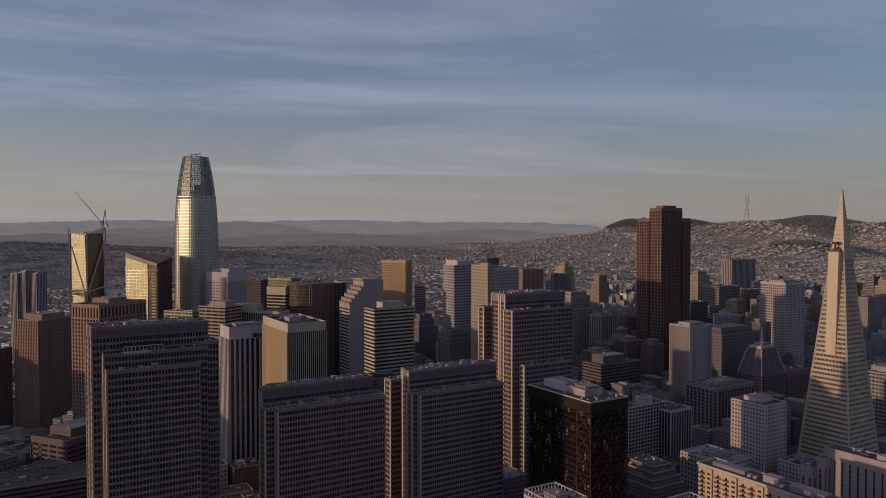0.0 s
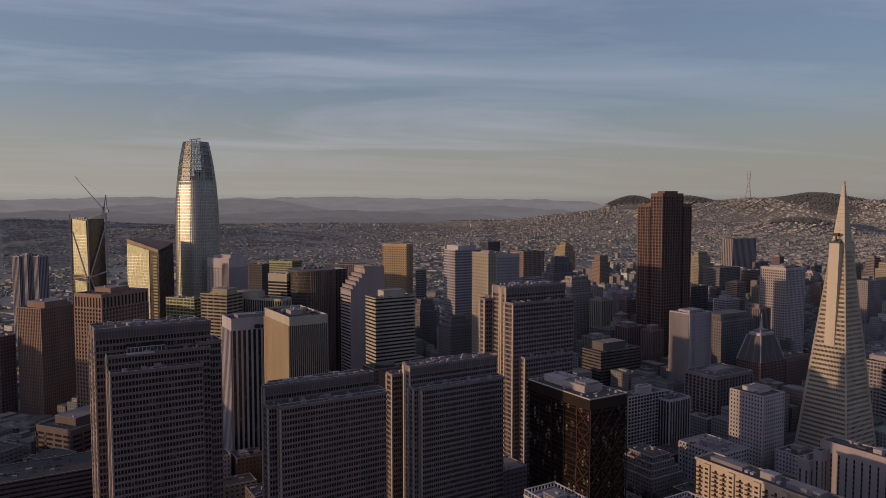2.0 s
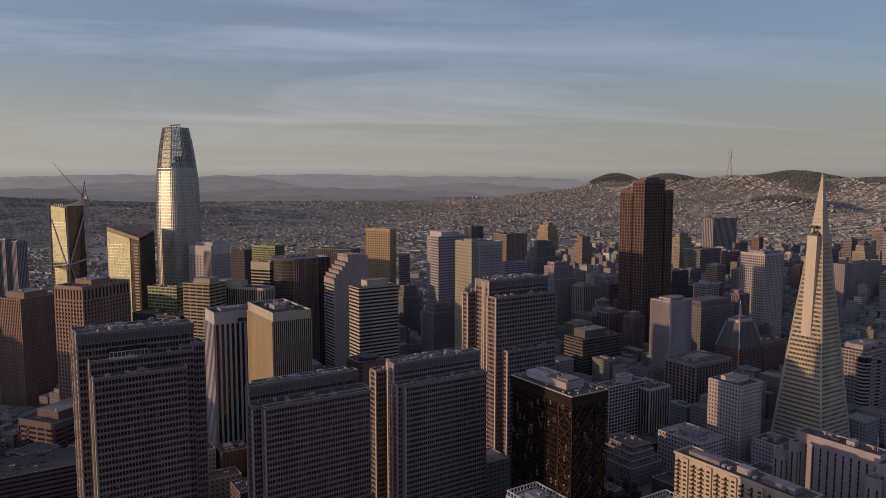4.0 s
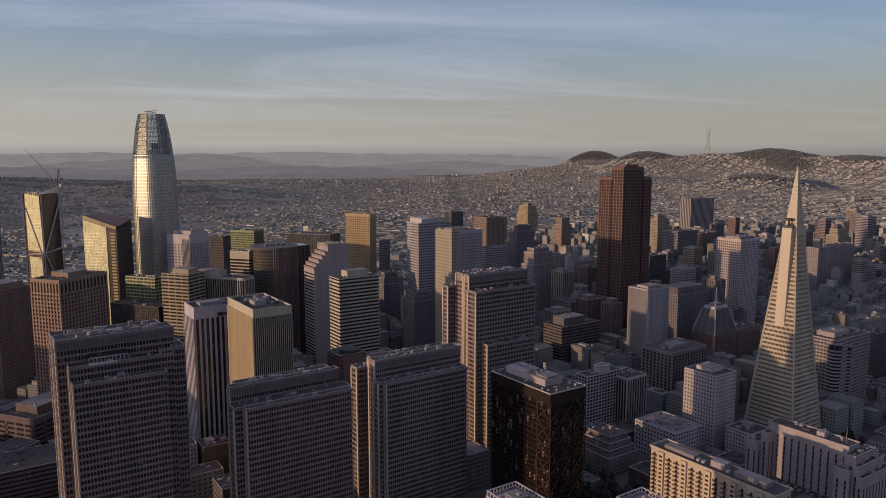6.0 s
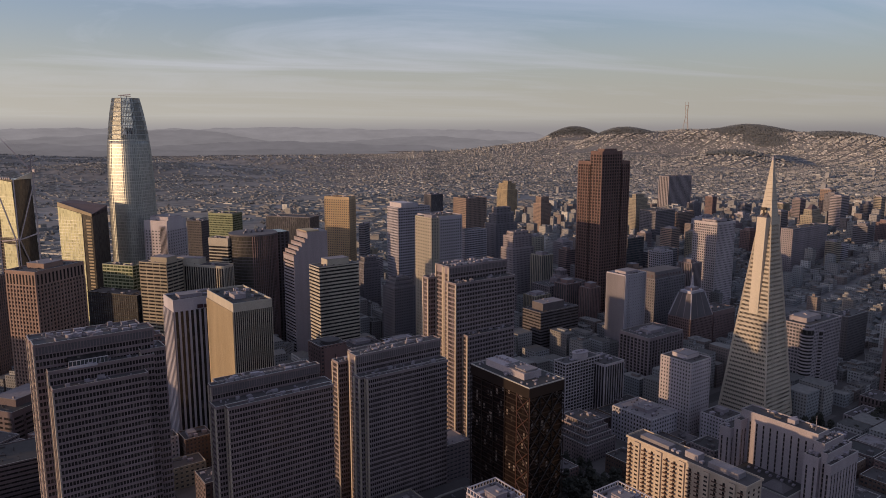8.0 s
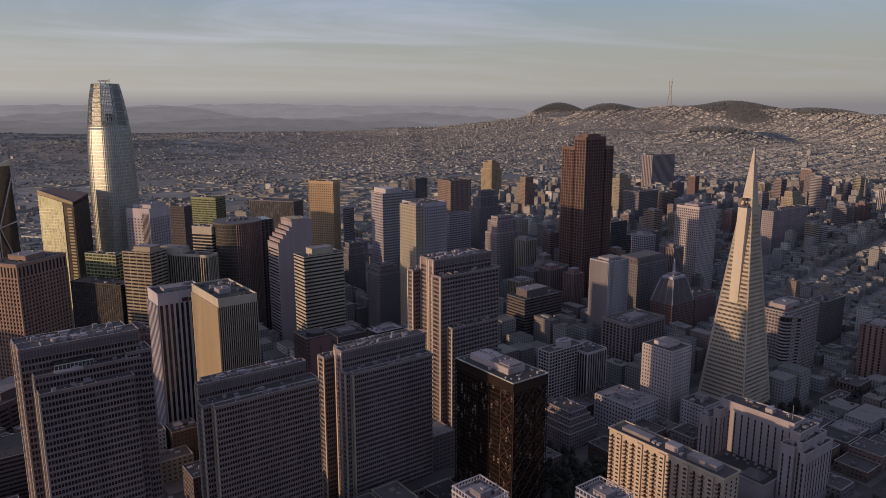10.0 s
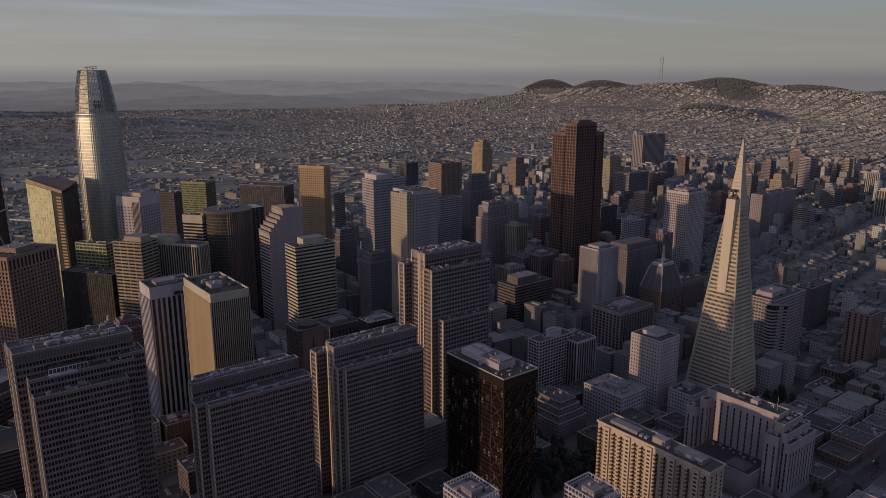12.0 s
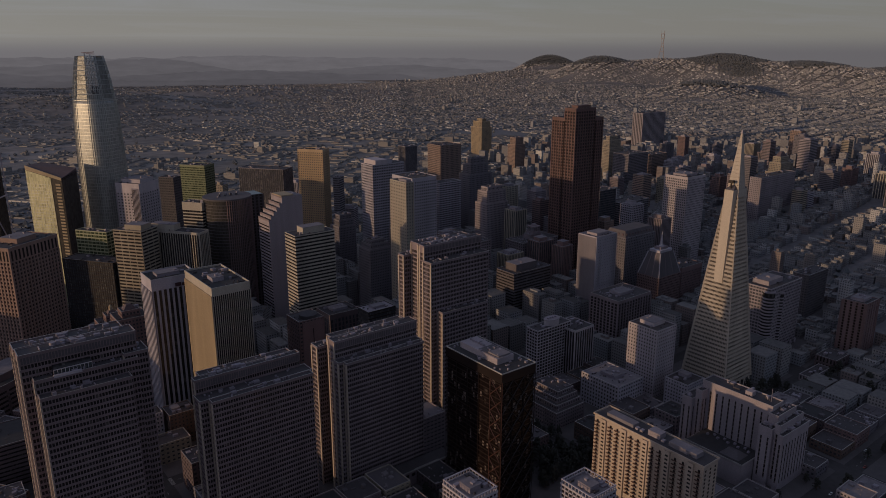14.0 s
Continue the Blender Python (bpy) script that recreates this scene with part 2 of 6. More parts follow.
def facade(root, x0, x1, y0, y1, z0, z1, floor, bay, wall, glass, band=0.45, pier=0.4, proud=0.35, rib=0.0, crown=0.0, joined=False, sides=None):
    """A block of storeys: a glazed core, a spandrel at each floor and piers between the bays, each its own piece."""
    x0, x1, y0, y1 = min(x0, x1), max(x0, x1), min(y0, y1), max(y0, y1)
    core = bmesh.new()
    add_box(core, x0, x1, y0, y1, z0, z1 - 0.1)
    # joined blocks get the haze-lifted panes
    part("glazing", core, MID_GLASS if joined and glass == GLASS else glass, root)
    n = max(1, round((z1 - crown - z0) / floor))
    step = (z1 - crown - z0) / n
    spare = bmesh.new() if joined else None
    if band > 0:
        for k in range(n):
            a = z0 + k * step
            if joined:
                add_box(spare, x0 - proud, x1 + proud, y0 - proud, y1 + proud, a, a + step * band)
            else:
                box_part("spandrel", root, wall, x0 - proud, x1 + proud, y0 - proud, y1 + proud, a, a + step * band)
    if crown > 0:
        box_part("crown", root, wall, x0 - proud - 0.03, x1 + proud + 0.03, y0 - proud - 0.03, y1 + proud + 0.03, z1 - crown, z1)
    if pier > 0:
        deep = proud + rib
        top = z1 - crown
        rear = spare if joined else bmesh.new()
        soma = sides == "right"
        nx, ny = max(1, round((x1 - x0) / bay)), max(1, round((y1 - y0) / bay))
        for i in range(nx + 1):
            c = x0 + (x1 - x0) * i / nx
            a, b = max(c - pier / 2, x0 - deep), min(c + pier / 2, x1 + deep)
            if joined:
                add_box(spare, a, b, y0 - deep, y0 + 0.1, z0, top)
            else:
                box_part("pier", root, wall, a, a + pier, y0 - deep, y0 + 0.1, z0, top)
            add_box(rear, a, b, y1 - 0.1, y1 + deep, z0, top)
        for i in range(ny + 1):
            c = y0 + (y1 - y0) * i / ny
            a = c - pier / 2
            near, far = ((x1 - 0.1, x1 + deep), (x0 - deep, x0 + 0.1)) if soma else ((x0 - deep, x0 + 0.1), (x1 - 0.1, x1 + deep))
            if joined:
                add_box(spare, *near, a, a + pier, z0, top)
            else:
                box_part("pier", root, wall, *near, a, a + pier, z0, top)
            add_box(rear, *far, a, a + pier, z0, top)
        if not joined:
            tagged(part("rear_facade", rear, wall, root), kind="stuff")
    if joined:
        tagged(part("facade_frame", spare, wall, root), kind="stuff")


def roofing(root, x0, x1, y0, y1, z, wall, roof=None, lip=1.0, pent=None, units=4, seed=0, proud=0.35):
    """A roof deck inside a parapet, a penthouse and loose plant."""
    roof = roof or ROOF
    x0, x1, y0, y1 = min(x0, x1), max(x0, x1), min(y0, y1), max(y0, y1)
    e = proud + 0.06
    box_part("roof", root, roof, x0, x1, y0, y1, z - 0.1, z + 0.15)
    t = 0.5
    rim = bmesh.new()
    for a in ((x0 - e, x1 + e, y0 - e, y0 - e + t), (x0 - e, x1 + e, y1 + e - t, y1 + e), (x0 - e, x0 - e + t, y0 - e + t, y1 + e - t), (x1 + e - t, x1 + e, y0 - e + t, y1 + e - t)):
        add_box(rim, *a, z - 0.3, z + lip)
    for f in rim.faces:
        f.normal_update()
        f.material_index = int(f.normal.z > 0.5)
    link("parapet", done("parapet", rim, wall, COPING), root)
    rnd = random.Random(seed + int(abs(x1 - x0) * 10))
    w, d = x1 - x0, y1 - y0
    if pent:
        px0, px1, py0, py1, ph = pent
        box_part("penthouse", root, UNIT if ph < 4 else wall, x0 + w * px0, x0 + w * px1, y0 + d * py0, y0 + d * py1, z + 0.15, z + ph)
        box_part("penthouse_roof", root, PALE_ROOF, x0 + w * px0 - 0.2, x0 + w * px1 + 0.2, y0 + d * py0 - 0.2, y0 + d * py1 + 0.2, z + ph, z + ph + 0.3)
    bm = bmesh.new()
    for _ in range(int(6 + w * d / 90)):  # vents, ducts and hatches
        ux, uy = x0 + rnd.uniform(0.06, 0.9) * w, y0 + rnd.uniform(0.06, 0.9) * d
        if pent and px0 - 0.03 < (ux - x0) / w < px1 + 0.01 and py0 - 0.03 < (uy - y0) / d < py1 + 0.01:
            continue
        a, b = rnd.uniform(0.4, 1.3), rnd.uniform(0.4, 1.3)
        if rnd.random() < 0.3:
            a, b = (a * 5, 0.5) if rnd.random() < 0.5 else (0.5, b * 5)
        add_box(bm, ux, min(ux + a, x1 - 0.3), uy, min(uy + b, y1 - 0.3), z + 0.15, z + rnd.uniform(0.5, 1.7))
    tagged(part("roof_plant", bm, UNIT if wall in (SLAB, CONCRETE) else ROOF, root), kind="stuff")
    top = z + (pent[4] + 0.3 if pent else 0.15)
    for _ in range(units):
        s = rnd.uniform(1.2, 3.0)
        h = rnd.uniform(1.0, 2.6)
        ux, uy = x0 + rnd.uniform(0.1, 0.85) * w, y0 + rnd.uniform(0.12, 0.8) * d
        on = pent and px0 - 0.02 < (ux - x0) / w + s / w and (ux - x0) / w < px1 + 0.02 and py0 - 0.02 < (uy - y0) / d + s / d and (uy - y0) / d < py1 + 0.02
        if on:
            if px0 + 0.02 < (ux - x0) / w < px1 - 0.02 - s / w and py0 + 0.02 < (uy - y0) / d < py1 - 0.02 - s / d:
                box_part("roof_unit", root, UNIT, ux, ux + s, uy, uy + s, top, top + h * 0.7)
            continue
        box_part("roof_unit", root, UNIT, ux, ux + s * 1.5, uy, uy + s, z + 0.15, z + h)


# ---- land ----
# haze put into the colour: each ridge emits its own mist tone
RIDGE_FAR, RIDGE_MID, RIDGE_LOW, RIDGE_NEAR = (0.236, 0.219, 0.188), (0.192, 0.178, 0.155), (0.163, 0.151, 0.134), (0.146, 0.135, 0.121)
HILLS = (  # x, y, height, spread along and across, in metres
    (1261, 1297, 90, 420, 420), (2222, 1872, 95, 600, 600), (2160, 6558, 275, 330, 400), (3205, 6302, 305, 430, 480), (2693, 6454, 255, 330, 400),
    (2133, 8248, 290, 330, 380), (1750, 7300, 150, 700, 600), (2450, 6900, 225, 520, 500), (-1511, 4463, 85, 520, 480), (2300, 4714, 130, 300, 300),
    (1700, 5600, 70, 900, 1000), (3750, 5900, 245, 420, 700), (4350, 5500, 205, 420, 600), (4200, 4600, 90, 700, 900), (3000, 3300, 75, 800, 800), (-2600, 4300, 60, 800, 500), (-900, 5500, 75, 800, 500), (-3600, 5600, 100, 1100, 700),
)
EYE = (4.9, 3.1, 284.0)


def terrain(x, y):
    z = 0.0
    for hx, hy, h, sx, sy in HILLS:
        z += (h * math.exp(-((x - hx) / sx) ** 2 / 2 - ((y - hy) / sy) ** 2 / 2)) ** 4
    return 4.0 + z**0.25


def drawn_in(r):
    """The far land is drawn in smoothly, so that all of it lies within five kilometres."""
    return r if r < 2500 else 2500 + 2350 * (1 - math.exp(-(r - 2500) / 2350))


def place(x, y, z):
    """Where a point of the true map stands, and the scale of things there."""
    r = math.hypot(x - EYE[0], y - EYE[1])
    k = drawn_in(r) / max(r, 1e-6)
    return EYE[0] + (x - EYE[0]) * k, EYE[1] + (y - EYE[1]) * k, EYE[2] + (z - EYE[2]) * k, k


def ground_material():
    # the three farther grounds carry distance haze in their base colour
    return surface("worn asphalt and dark yards", (0.050, 0.042, 0.044), var=0.35, scale=0.06, streak=False), surface("streets and yards lifted by haze", (0.15, 0.134, 0.14), var=0.35, scale=0.03, streak=False), surface("far yards, streets and scrub paled by haze", (0.15, 0.14, 0.148), var=0.3, scale=0.02, streak=False), surface("flats and dark gardens paled by haze", (0.21, 0.178, 0.165), var=0.5, scale=0.006, streak=False)


def build_ground():
    rings = [0, 60, 130, 200, 280, 360, 450, 540, 640, 740, 860, 980, 1120, 1260, 1400, 1560, 1720, 1900, 2080, 2280, 2500]
    r = 2500.0
    while r < 30000:
        r *= 1.045 if r < 9500 else 1.25
        rings.append(r)
    nseg = 240
    verts, faces = [(EYE[0], EYE[1], terrain(EYE[0], EYE[1]))], []
    for r in rings[1:]:
        for i in range(nseg):
            a = 2 * math.pi * i / nseg
            x, y = EYE[0] + r * math.sin(a), EYE[1] + r * math.cos(a)
            verts.append(place(x, y, terrain(x, y) - max(0, r - 9300) * 0.12)[:3])
    for i in range(nseg):
        faces.append((0, 1 + (i + 1) % nseg, 1 + i))
    for k in range(len(rings) - 2):
        o, p = 1 + k * nseg, 1 + (k + 1) * nseg
        for i in range(nseg):
            j = (i + 1) % nseg
            faces.append((o + i, o + j, p + j, p + i))
    me = bpy.data.meshes.new("ground")
    me.from_pydata(verts, [], faces)
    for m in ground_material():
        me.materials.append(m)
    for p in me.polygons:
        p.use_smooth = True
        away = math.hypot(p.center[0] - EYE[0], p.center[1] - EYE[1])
        # rings farther out take the haze-paled grounds
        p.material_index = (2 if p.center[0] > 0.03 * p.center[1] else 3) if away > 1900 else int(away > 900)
    tagged(new("ground", me), "dark city ground of streets and low hills", "ground", kind="structure")


build_ground()


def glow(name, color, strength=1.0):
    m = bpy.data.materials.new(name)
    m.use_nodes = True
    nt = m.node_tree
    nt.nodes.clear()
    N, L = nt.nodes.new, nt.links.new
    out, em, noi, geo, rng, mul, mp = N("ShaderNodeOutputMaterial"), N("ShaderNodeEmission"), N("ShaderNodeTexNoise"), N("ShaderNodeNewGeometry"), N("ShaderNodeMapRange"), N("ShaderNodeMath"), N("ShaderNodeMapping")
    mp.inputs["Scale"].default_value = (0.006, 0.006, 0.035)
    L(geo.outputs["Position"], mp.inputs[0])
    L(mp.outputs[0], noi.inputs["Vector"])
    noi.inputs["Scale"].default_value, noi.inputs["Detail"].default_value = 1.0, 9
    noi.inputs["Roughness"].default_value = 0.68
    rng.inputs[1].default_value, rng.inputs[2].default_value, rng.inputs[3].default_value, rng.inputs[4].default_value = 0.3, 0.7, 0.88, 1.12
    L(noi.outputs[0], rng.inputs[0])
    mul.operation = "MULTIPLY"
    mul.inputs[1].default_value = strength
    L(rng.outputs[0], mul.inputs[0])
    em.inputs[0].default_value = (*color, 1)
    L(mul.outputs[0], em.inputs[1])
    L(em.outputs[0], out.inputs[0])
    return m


def misty_ridge(name, r, crest, a0, a1, color, label, seed):
    """A far ridge with its haze painted as emitted colour. crest: its height by bearing, in degrees over the level eye.
    """
    verts, faces = [], []
    n = 300
    for i in range(n + 1):
        u = a0 + (a1 - a0) * i / n
        edge = min(1.0, (a1 - u) / 5)
        a = radians(u)
        up = crest(u) + 0.13 * noise.noise(Vector((u * 0.6, seed, 0))) + 0.05 * noise.noise(Vector((u * 2.2, seed, 3))) + 0.015 * noise.noise(Vector((u * 9, seed, 7)))
        up = -2.6 + (up + 2.6) * edge * edge * (3 - 2 * edge)
        for rr, zz in ((r, 20), (r + 10, EYE[2] + r * math.tan(radians(up))), (r + 30, 20)):
            verts.append((EYE[0] + rr * math.sin(a), EYE[1] + rr * math.cos(a), zz))
    for i in range(n):
        o = 3 * i
        faces += [(o, o + 3, o + 4, o + 1), (o + 1, o + 4, o + 5, o + 2)]
    me = bpy.data.meshes.new(name)
    me.from_pydata(verts, [], faces)
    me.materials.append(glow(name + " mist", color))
    return tagged(new(name, me), label, "backdrop", kind="structure")


hump = lambda u, c, s, h: h * math.exp(-(((u - c) / s) ** 2))
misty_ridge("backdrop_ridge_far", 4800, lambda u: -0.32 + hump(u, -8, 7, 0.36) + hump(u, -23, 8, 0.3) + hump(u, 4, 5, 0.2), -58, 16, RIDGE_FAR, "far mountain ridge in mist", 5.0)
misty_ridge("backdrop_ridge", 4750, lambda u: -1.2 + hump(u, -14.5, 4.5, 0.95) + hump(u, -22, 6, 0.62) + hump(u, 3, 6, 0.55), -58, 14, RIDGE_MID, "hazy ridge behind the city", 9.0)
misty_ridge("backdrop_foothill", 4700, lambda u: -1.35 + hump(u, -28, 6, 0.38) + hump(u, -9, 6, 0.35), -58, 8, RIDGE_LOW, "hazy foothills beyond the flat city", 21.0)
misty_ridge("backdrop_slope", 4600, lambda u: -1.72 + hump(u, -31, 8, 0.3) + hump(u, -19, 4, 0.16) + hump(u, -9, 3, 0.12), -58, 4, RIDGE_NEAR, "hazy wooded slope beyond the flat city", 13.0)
# ---- towers ----
NORTH, SOUTH = 31.5, -22.6  # turns of the two street grids


def tower(label, x, y, turn, w, d, top, floor, bay, wall, glass, name="office_tower", lip=1.0, pent=None, units=4, roof=None, **kw):
    """A plain tower from its nearest corner; w runs along the street, negative in the southern grid."""
    root = base(name, x, y, turn, label)
    z1 = top - root.location[2]
    x0, x1 = min(0, w), max(0, w)
    facade(root, x0, x1, 0, d, 0, z1, floor, bay, wall, glass, sides="right" if w < 0 else None, **kw)
    roofing(root, x0, x1, 0, d, z1, wall, roof, lip, pent, units, int(x), kw.get("proud", 0.35))
    claim(x, y, turn, x0, x1, 0, d)
    return root


def setback_tower(label, x, y, w, d, tiers, bay, wall, cap=None, floor=3.6):
    """An old masonry tower that steps in as it rises. Tiers: inset, top."""
    root = base("setback_tower", x, y, NORTH, label, "building")
    low = 0.0
    for i, (inset, top) in enumerate(tiers):
        z1 = top - root.location[2]
        facade(root, inset, w - inset, inset, d - inset, low, z1, floor, bay, wall, GLASS, band=0.48, pier=bay * 0.45, proud=0.3, joined=True, crown=1.6)
        roofing(root, inset, w - inset, inset, d - inset, z1, wall, ROOF, 0.9, None, 2, i, 0.35)
        low = z1
    if cap:
        inset, rise = tiers[-1][0] + 2, cap
        bm = bmesh.new()
        add_prism(bm, [(inset, inset, low), (w - inset, inset, low), (w - inset, d - inset, low), (inset, d - inset, low)],
                  [(w * 0.42, d * 0.42, low + rise), (w * 0.58, d * 0.42, low + rise), (w * 0.58, d * 0.58, low + rise), (w * 0.42, d * 0.58, low + rise)])
        part("peaked_roof", bm, BROWN, root)
    claim(x, y, NORTH, 0, w, 0, d)
    return root


def slab_tower(label, x, y, turn, slabs, floor=3.75, bay=1.7, wall=CONCRETE, glass=GLASS):
    """One of the four related towers of staggered slabs. Each slab: x0, x1, y0, y1, top, crown."""
    root = base("slab_tower", x, y, turn, label, group="four towers of staggered slabs")
    z = root.location[2]
    for i, (x0, x1, y0, y1, top, crown) in enumerate(slabs):
        facade(root, x0, x1, y0, y1, 0, top - z, floor, bay, wall, glass, band=0.36, pier=0.42, proud=0.5, rib=-0.34, crown=crown)
        roofing(root, x0, x1, y0, y1, top - z, wall, ROOF, 0.9, None, 10 if crown > 3 else 3, i, 0.55)
        claim(x, y, turn, x0, x1, y0, y1)
        for a, b in ((y0 - 0.5, y0 + 1.1), (y1 - 1.1, y1 + 0.5)):  # cream piers put the narrow end's gold sunlight into their colour
            box_part("end_pier", root, CREAM, x0 - 0.95, x0 - 0.1, a, b, 0, top - z - 0.5)
        if crown > 3:
            n = int((x1 - x0) / 1.6)
            ribs = bmesh.new()
            for k in range(n + 1):
                c = x0 + (x1 - x0) * k / n
                add_box(ribs, c - 0.18, c + 0.18, y0 - 0.78, y0 - 0.57, top - z - crown, top - z + 0.5)
            box_part("crown_louvre", root, DARKGREY, x0 + 0.5, x1 - 0.5, y0 - 0.56, y0 - 0.47, top - z - crown + 0.7, top - z - 0.9)
            tagged(part("crown_ribbing", ribs, wall, root), kind="stuff")
    return root


def blank_side(root, d, top, wall, low=0.0):
    """A windowless sheet over a tower's east face."""
    z = root.location[2]
    bm = bmesh.new()
    add_box(bm, -0.95, -0.2, -0.3, d + 0.3, low, top - z - 0.4)
    blank = part("blank_wall", bm, wall, root)
    bm = bmesh.new()
    for k in range(int(d / 1.5)):
        add_box(bm, -1.12, -0.96, 1.5 * k + 0.3, 1.5 * k + 0.75, low, top - z - 0.5)
    tagged(part("wall_ribbing", bm, wall, blank), kind="stuff")


slab_a = slab_tower("tallest near concrete office tower of staggered slabs", -187.6, 394.2, NORTH, [
    (0.9, 62, -0.7, 11.3, 174.5, 5.5), (0.5, 58, 11.4, 24, 174, 5.5), (6, 60, -7.5, -0.8, 160.5, 1.2), (6.6, 54, -15, -7.6, 152.5, 1.2), (54, 67, -5, 9, 163, 1.2)], wall=SLAB)
slab_b = slab_tower("broad concrete office tower of staggered slabs", -106.8, 447.7, NORTH, [
    (-0.6, 73.5, 0.8, 6, 129.5, 6.0), (5, 70, 6.1, 14, 129, 1.2), (-2.2, 77, -10.4, 0.7, 119.5, 1.2), (3.8, 75, -16, -10.5, 119.5, 1.2)], wall=SLAB)
slab_c = slab_tower("concrete office tower of staggered slabs with pale edge", -21.9, 501.6, NORTH, [
    (2.5, 76, 0, 9, 129.5, 6.0), (6, 70, 9.1, 17, 129, 1.2), (1, 75, -8, -0.1, 116, 1.2), (5, 73.5, -12.5, -8.1, 116, 1.2), (-2.7, 8, 17.1, 26, 121, 1.2)])
slab_tower("tall concrete office tower with sunlit narrow ends", 58.5, 589.3, NORTH, [
    (0.5, 63.5, 8, 14.5, 174.7, 6.0), (2, 58, 18.5, 29, 174.5, 6.0), (4, 60, 14.6, 18.4, 173, 6.0), (-6, 10, 29.1, 37, 163, 1.2), (-1, 62.5, -4, 7.9, 162.5, 1.2), (6, 56, -11, -4.1, 118.5, 1.2)])


def podium(root, x0, x1, y0, y1, h):
    """A low concrete base with square openings beside a slab tower."""
    box_part("podium", root, CONCRETE, x0, x1, y0, y1, 0, h)
    box_part("podium_roof", root, ROOF, x0 + 0.5, x1 - 0.5, y0 + 0.5, y1 - 0.1, h, h + 0.15)
    box_part("podium_rim", root, COPING, x0, x1, y0, y0 + 0.4, h, h + 1.0)
    n = int((x1 - x0) / 6)
    for k in range(n):
        c = x0 + (x1 - x0) * (k + 0.5) / n
        box_part("podium_opening", root, GLASS, c - 1.8, c + 1.8, y0 - 0.05, y0 + 0.3, h - 4, h - 1.4)


podium(slab_c, -4, 92, -27, -12.6, 13)
podium(slab_b, -6, 84, -32, -16.1, 12)


def roof_lounge(root):
    """The glazed room with a white balcony on a lower roof, and the fans on the top roof."""
    z = 160.5 - root.location[2]
    bm = bmesh.new()
    add_prism(bm, [(16, -5.5, z), (36, -5.5, z), (36, -1.0, z), (16, -1.0, z)], [(16, -4.5, z + 3.4), (36, -4.5, z + 3.4), (36, -1.0, z + 5.4), (16, -1.0, z + 5.4)])
    part("lounge", bm, GLASS, root, "dark glazed roof room")
    box_part("balcony", root, WHITE, 15.5, 30, -8.6, -5.6, z, z + 0.9)
    for i in range(11):
        box_part("lounge_post", root, BRIGHT, 16 + 2 * i - 0.12, 16 + 2 * i + 0.12, -5.75, -5.5, z, z + 3.4)
    box_part("lounge_rail", root, BRIGHT, 15.9, 36.1, -5.8, -5.5, z + 3.4, z + 3.8)
    for i in range(4):
        bm = bmesh.new()
        add_bar(bm, (19 + 5 * i, 6, 174.5 - root.location[2]), (19 + 5 * i, 6, 176.6 - root.location[2]), 1.8, 1.7, 14)
        part("roof_fan", bm, UNIT, root)


roof_lounge(slab_a)

blank_side(tower("tan ribbed office tower with a pale parapet", -116.7, 561.2, NORTH, 31.6, 62, 154, 3.9, 1.66, PALE, GLASS, lip=1.6, roof=TAR, pent=(0.25, 0.55, 0.3, 0.5, 3.6), units=12, band=0, pier=0.55, proud=0.1, rib=0.2, crown=5.5), 62, 149, TAN)
tower("white office tower with dark vertical window bands", -181.4, 626.3, NORTH, 40, 30, 142, 3.9, 4.4, WHITE, GLASS, lip=1.8, roof=TAR, pent=(0.2, 0.7, 0.3, 0.7, 3.0), units=5, band=0, pier=1.8, proud=0.2, rib=0.7, crown=9)
tower("office tower with pale horizontal bands and a penthouse", -69.5, 766.7, NORTH, 47.3, 24, 143, 3.9, 60, PALE, GLASS, lip=0.8, pent=(0.25, 0.8, 0.2, 0.8, 7), units=2, band=0.5, pier=0.0, proud=0.5)
tower("grey office tower with an arched attic", 18.4, 1025.8, NORTH, 53.6, 30, 177, 3.9, 3.0, WHITE, GLASS, pent=(0.2, 0.7, 0.2, 0.8, 5), band=0.5, pier=0.8, joined=True)
tower("slender pale tower with punched windows, sunlit at its top", 53.7, 835.1, NORTH, 11, 31.9, 186, 3.9, 3.6, PALE, GLASS, pent=(0.3, 0.9, 0.1, 0.6, 3), band=0.55, pier=1.9, joined=True)
setback_tower("small grey stepped tower with punched windows", 10.4, 875.6, 30.8, 26, ((0, 95), (2.5, 101), (6, 105)), 2.6, GREY)
setback_tower("grey ribbed masonry tower with stepped shoulders", -31.6, 1012.6, 27, 24, ((0, 92), (2, 101), (4, 108)), 2.4, GREY)
setback_tower("pale grey masonry setback tower", 187.4, 1051.7, 41.6, 26, ((0, 112), (2.5, 130), (6, 136)), 2.8, STONE)
# blank side in GREY on a WHITE tower: its shade is put into the colour
blank_side(tower("pale grey blank-sided office tower", 279.7, 814.9, NORTH, 37.2, 27.2, 119, 3.6, 3.1, WHITE, GLASS, pent=(0.2, 0.8, 0.2, 0.8, 3), roof=PALE_ROOF, band=0.72, pier=2.0), 27.2, 119, GREY)
tower("grey office building with a dark mansard attic", 342.1, 883.8, NORTH, 62, 34, 98, 3.7, 3.4, GREY, GLASS, band=0.4, pier=1.5, joined=True)
tower("classical bank building with a columned attic", 222.2, 956.5, NORTH, 70, 34, 75, 3.9, 4.2, CONCRETE, GLASS, pent=(0.35, 0.65, 0.3, 0.7, 7), band=0.35, pier=1.7, joined=True)
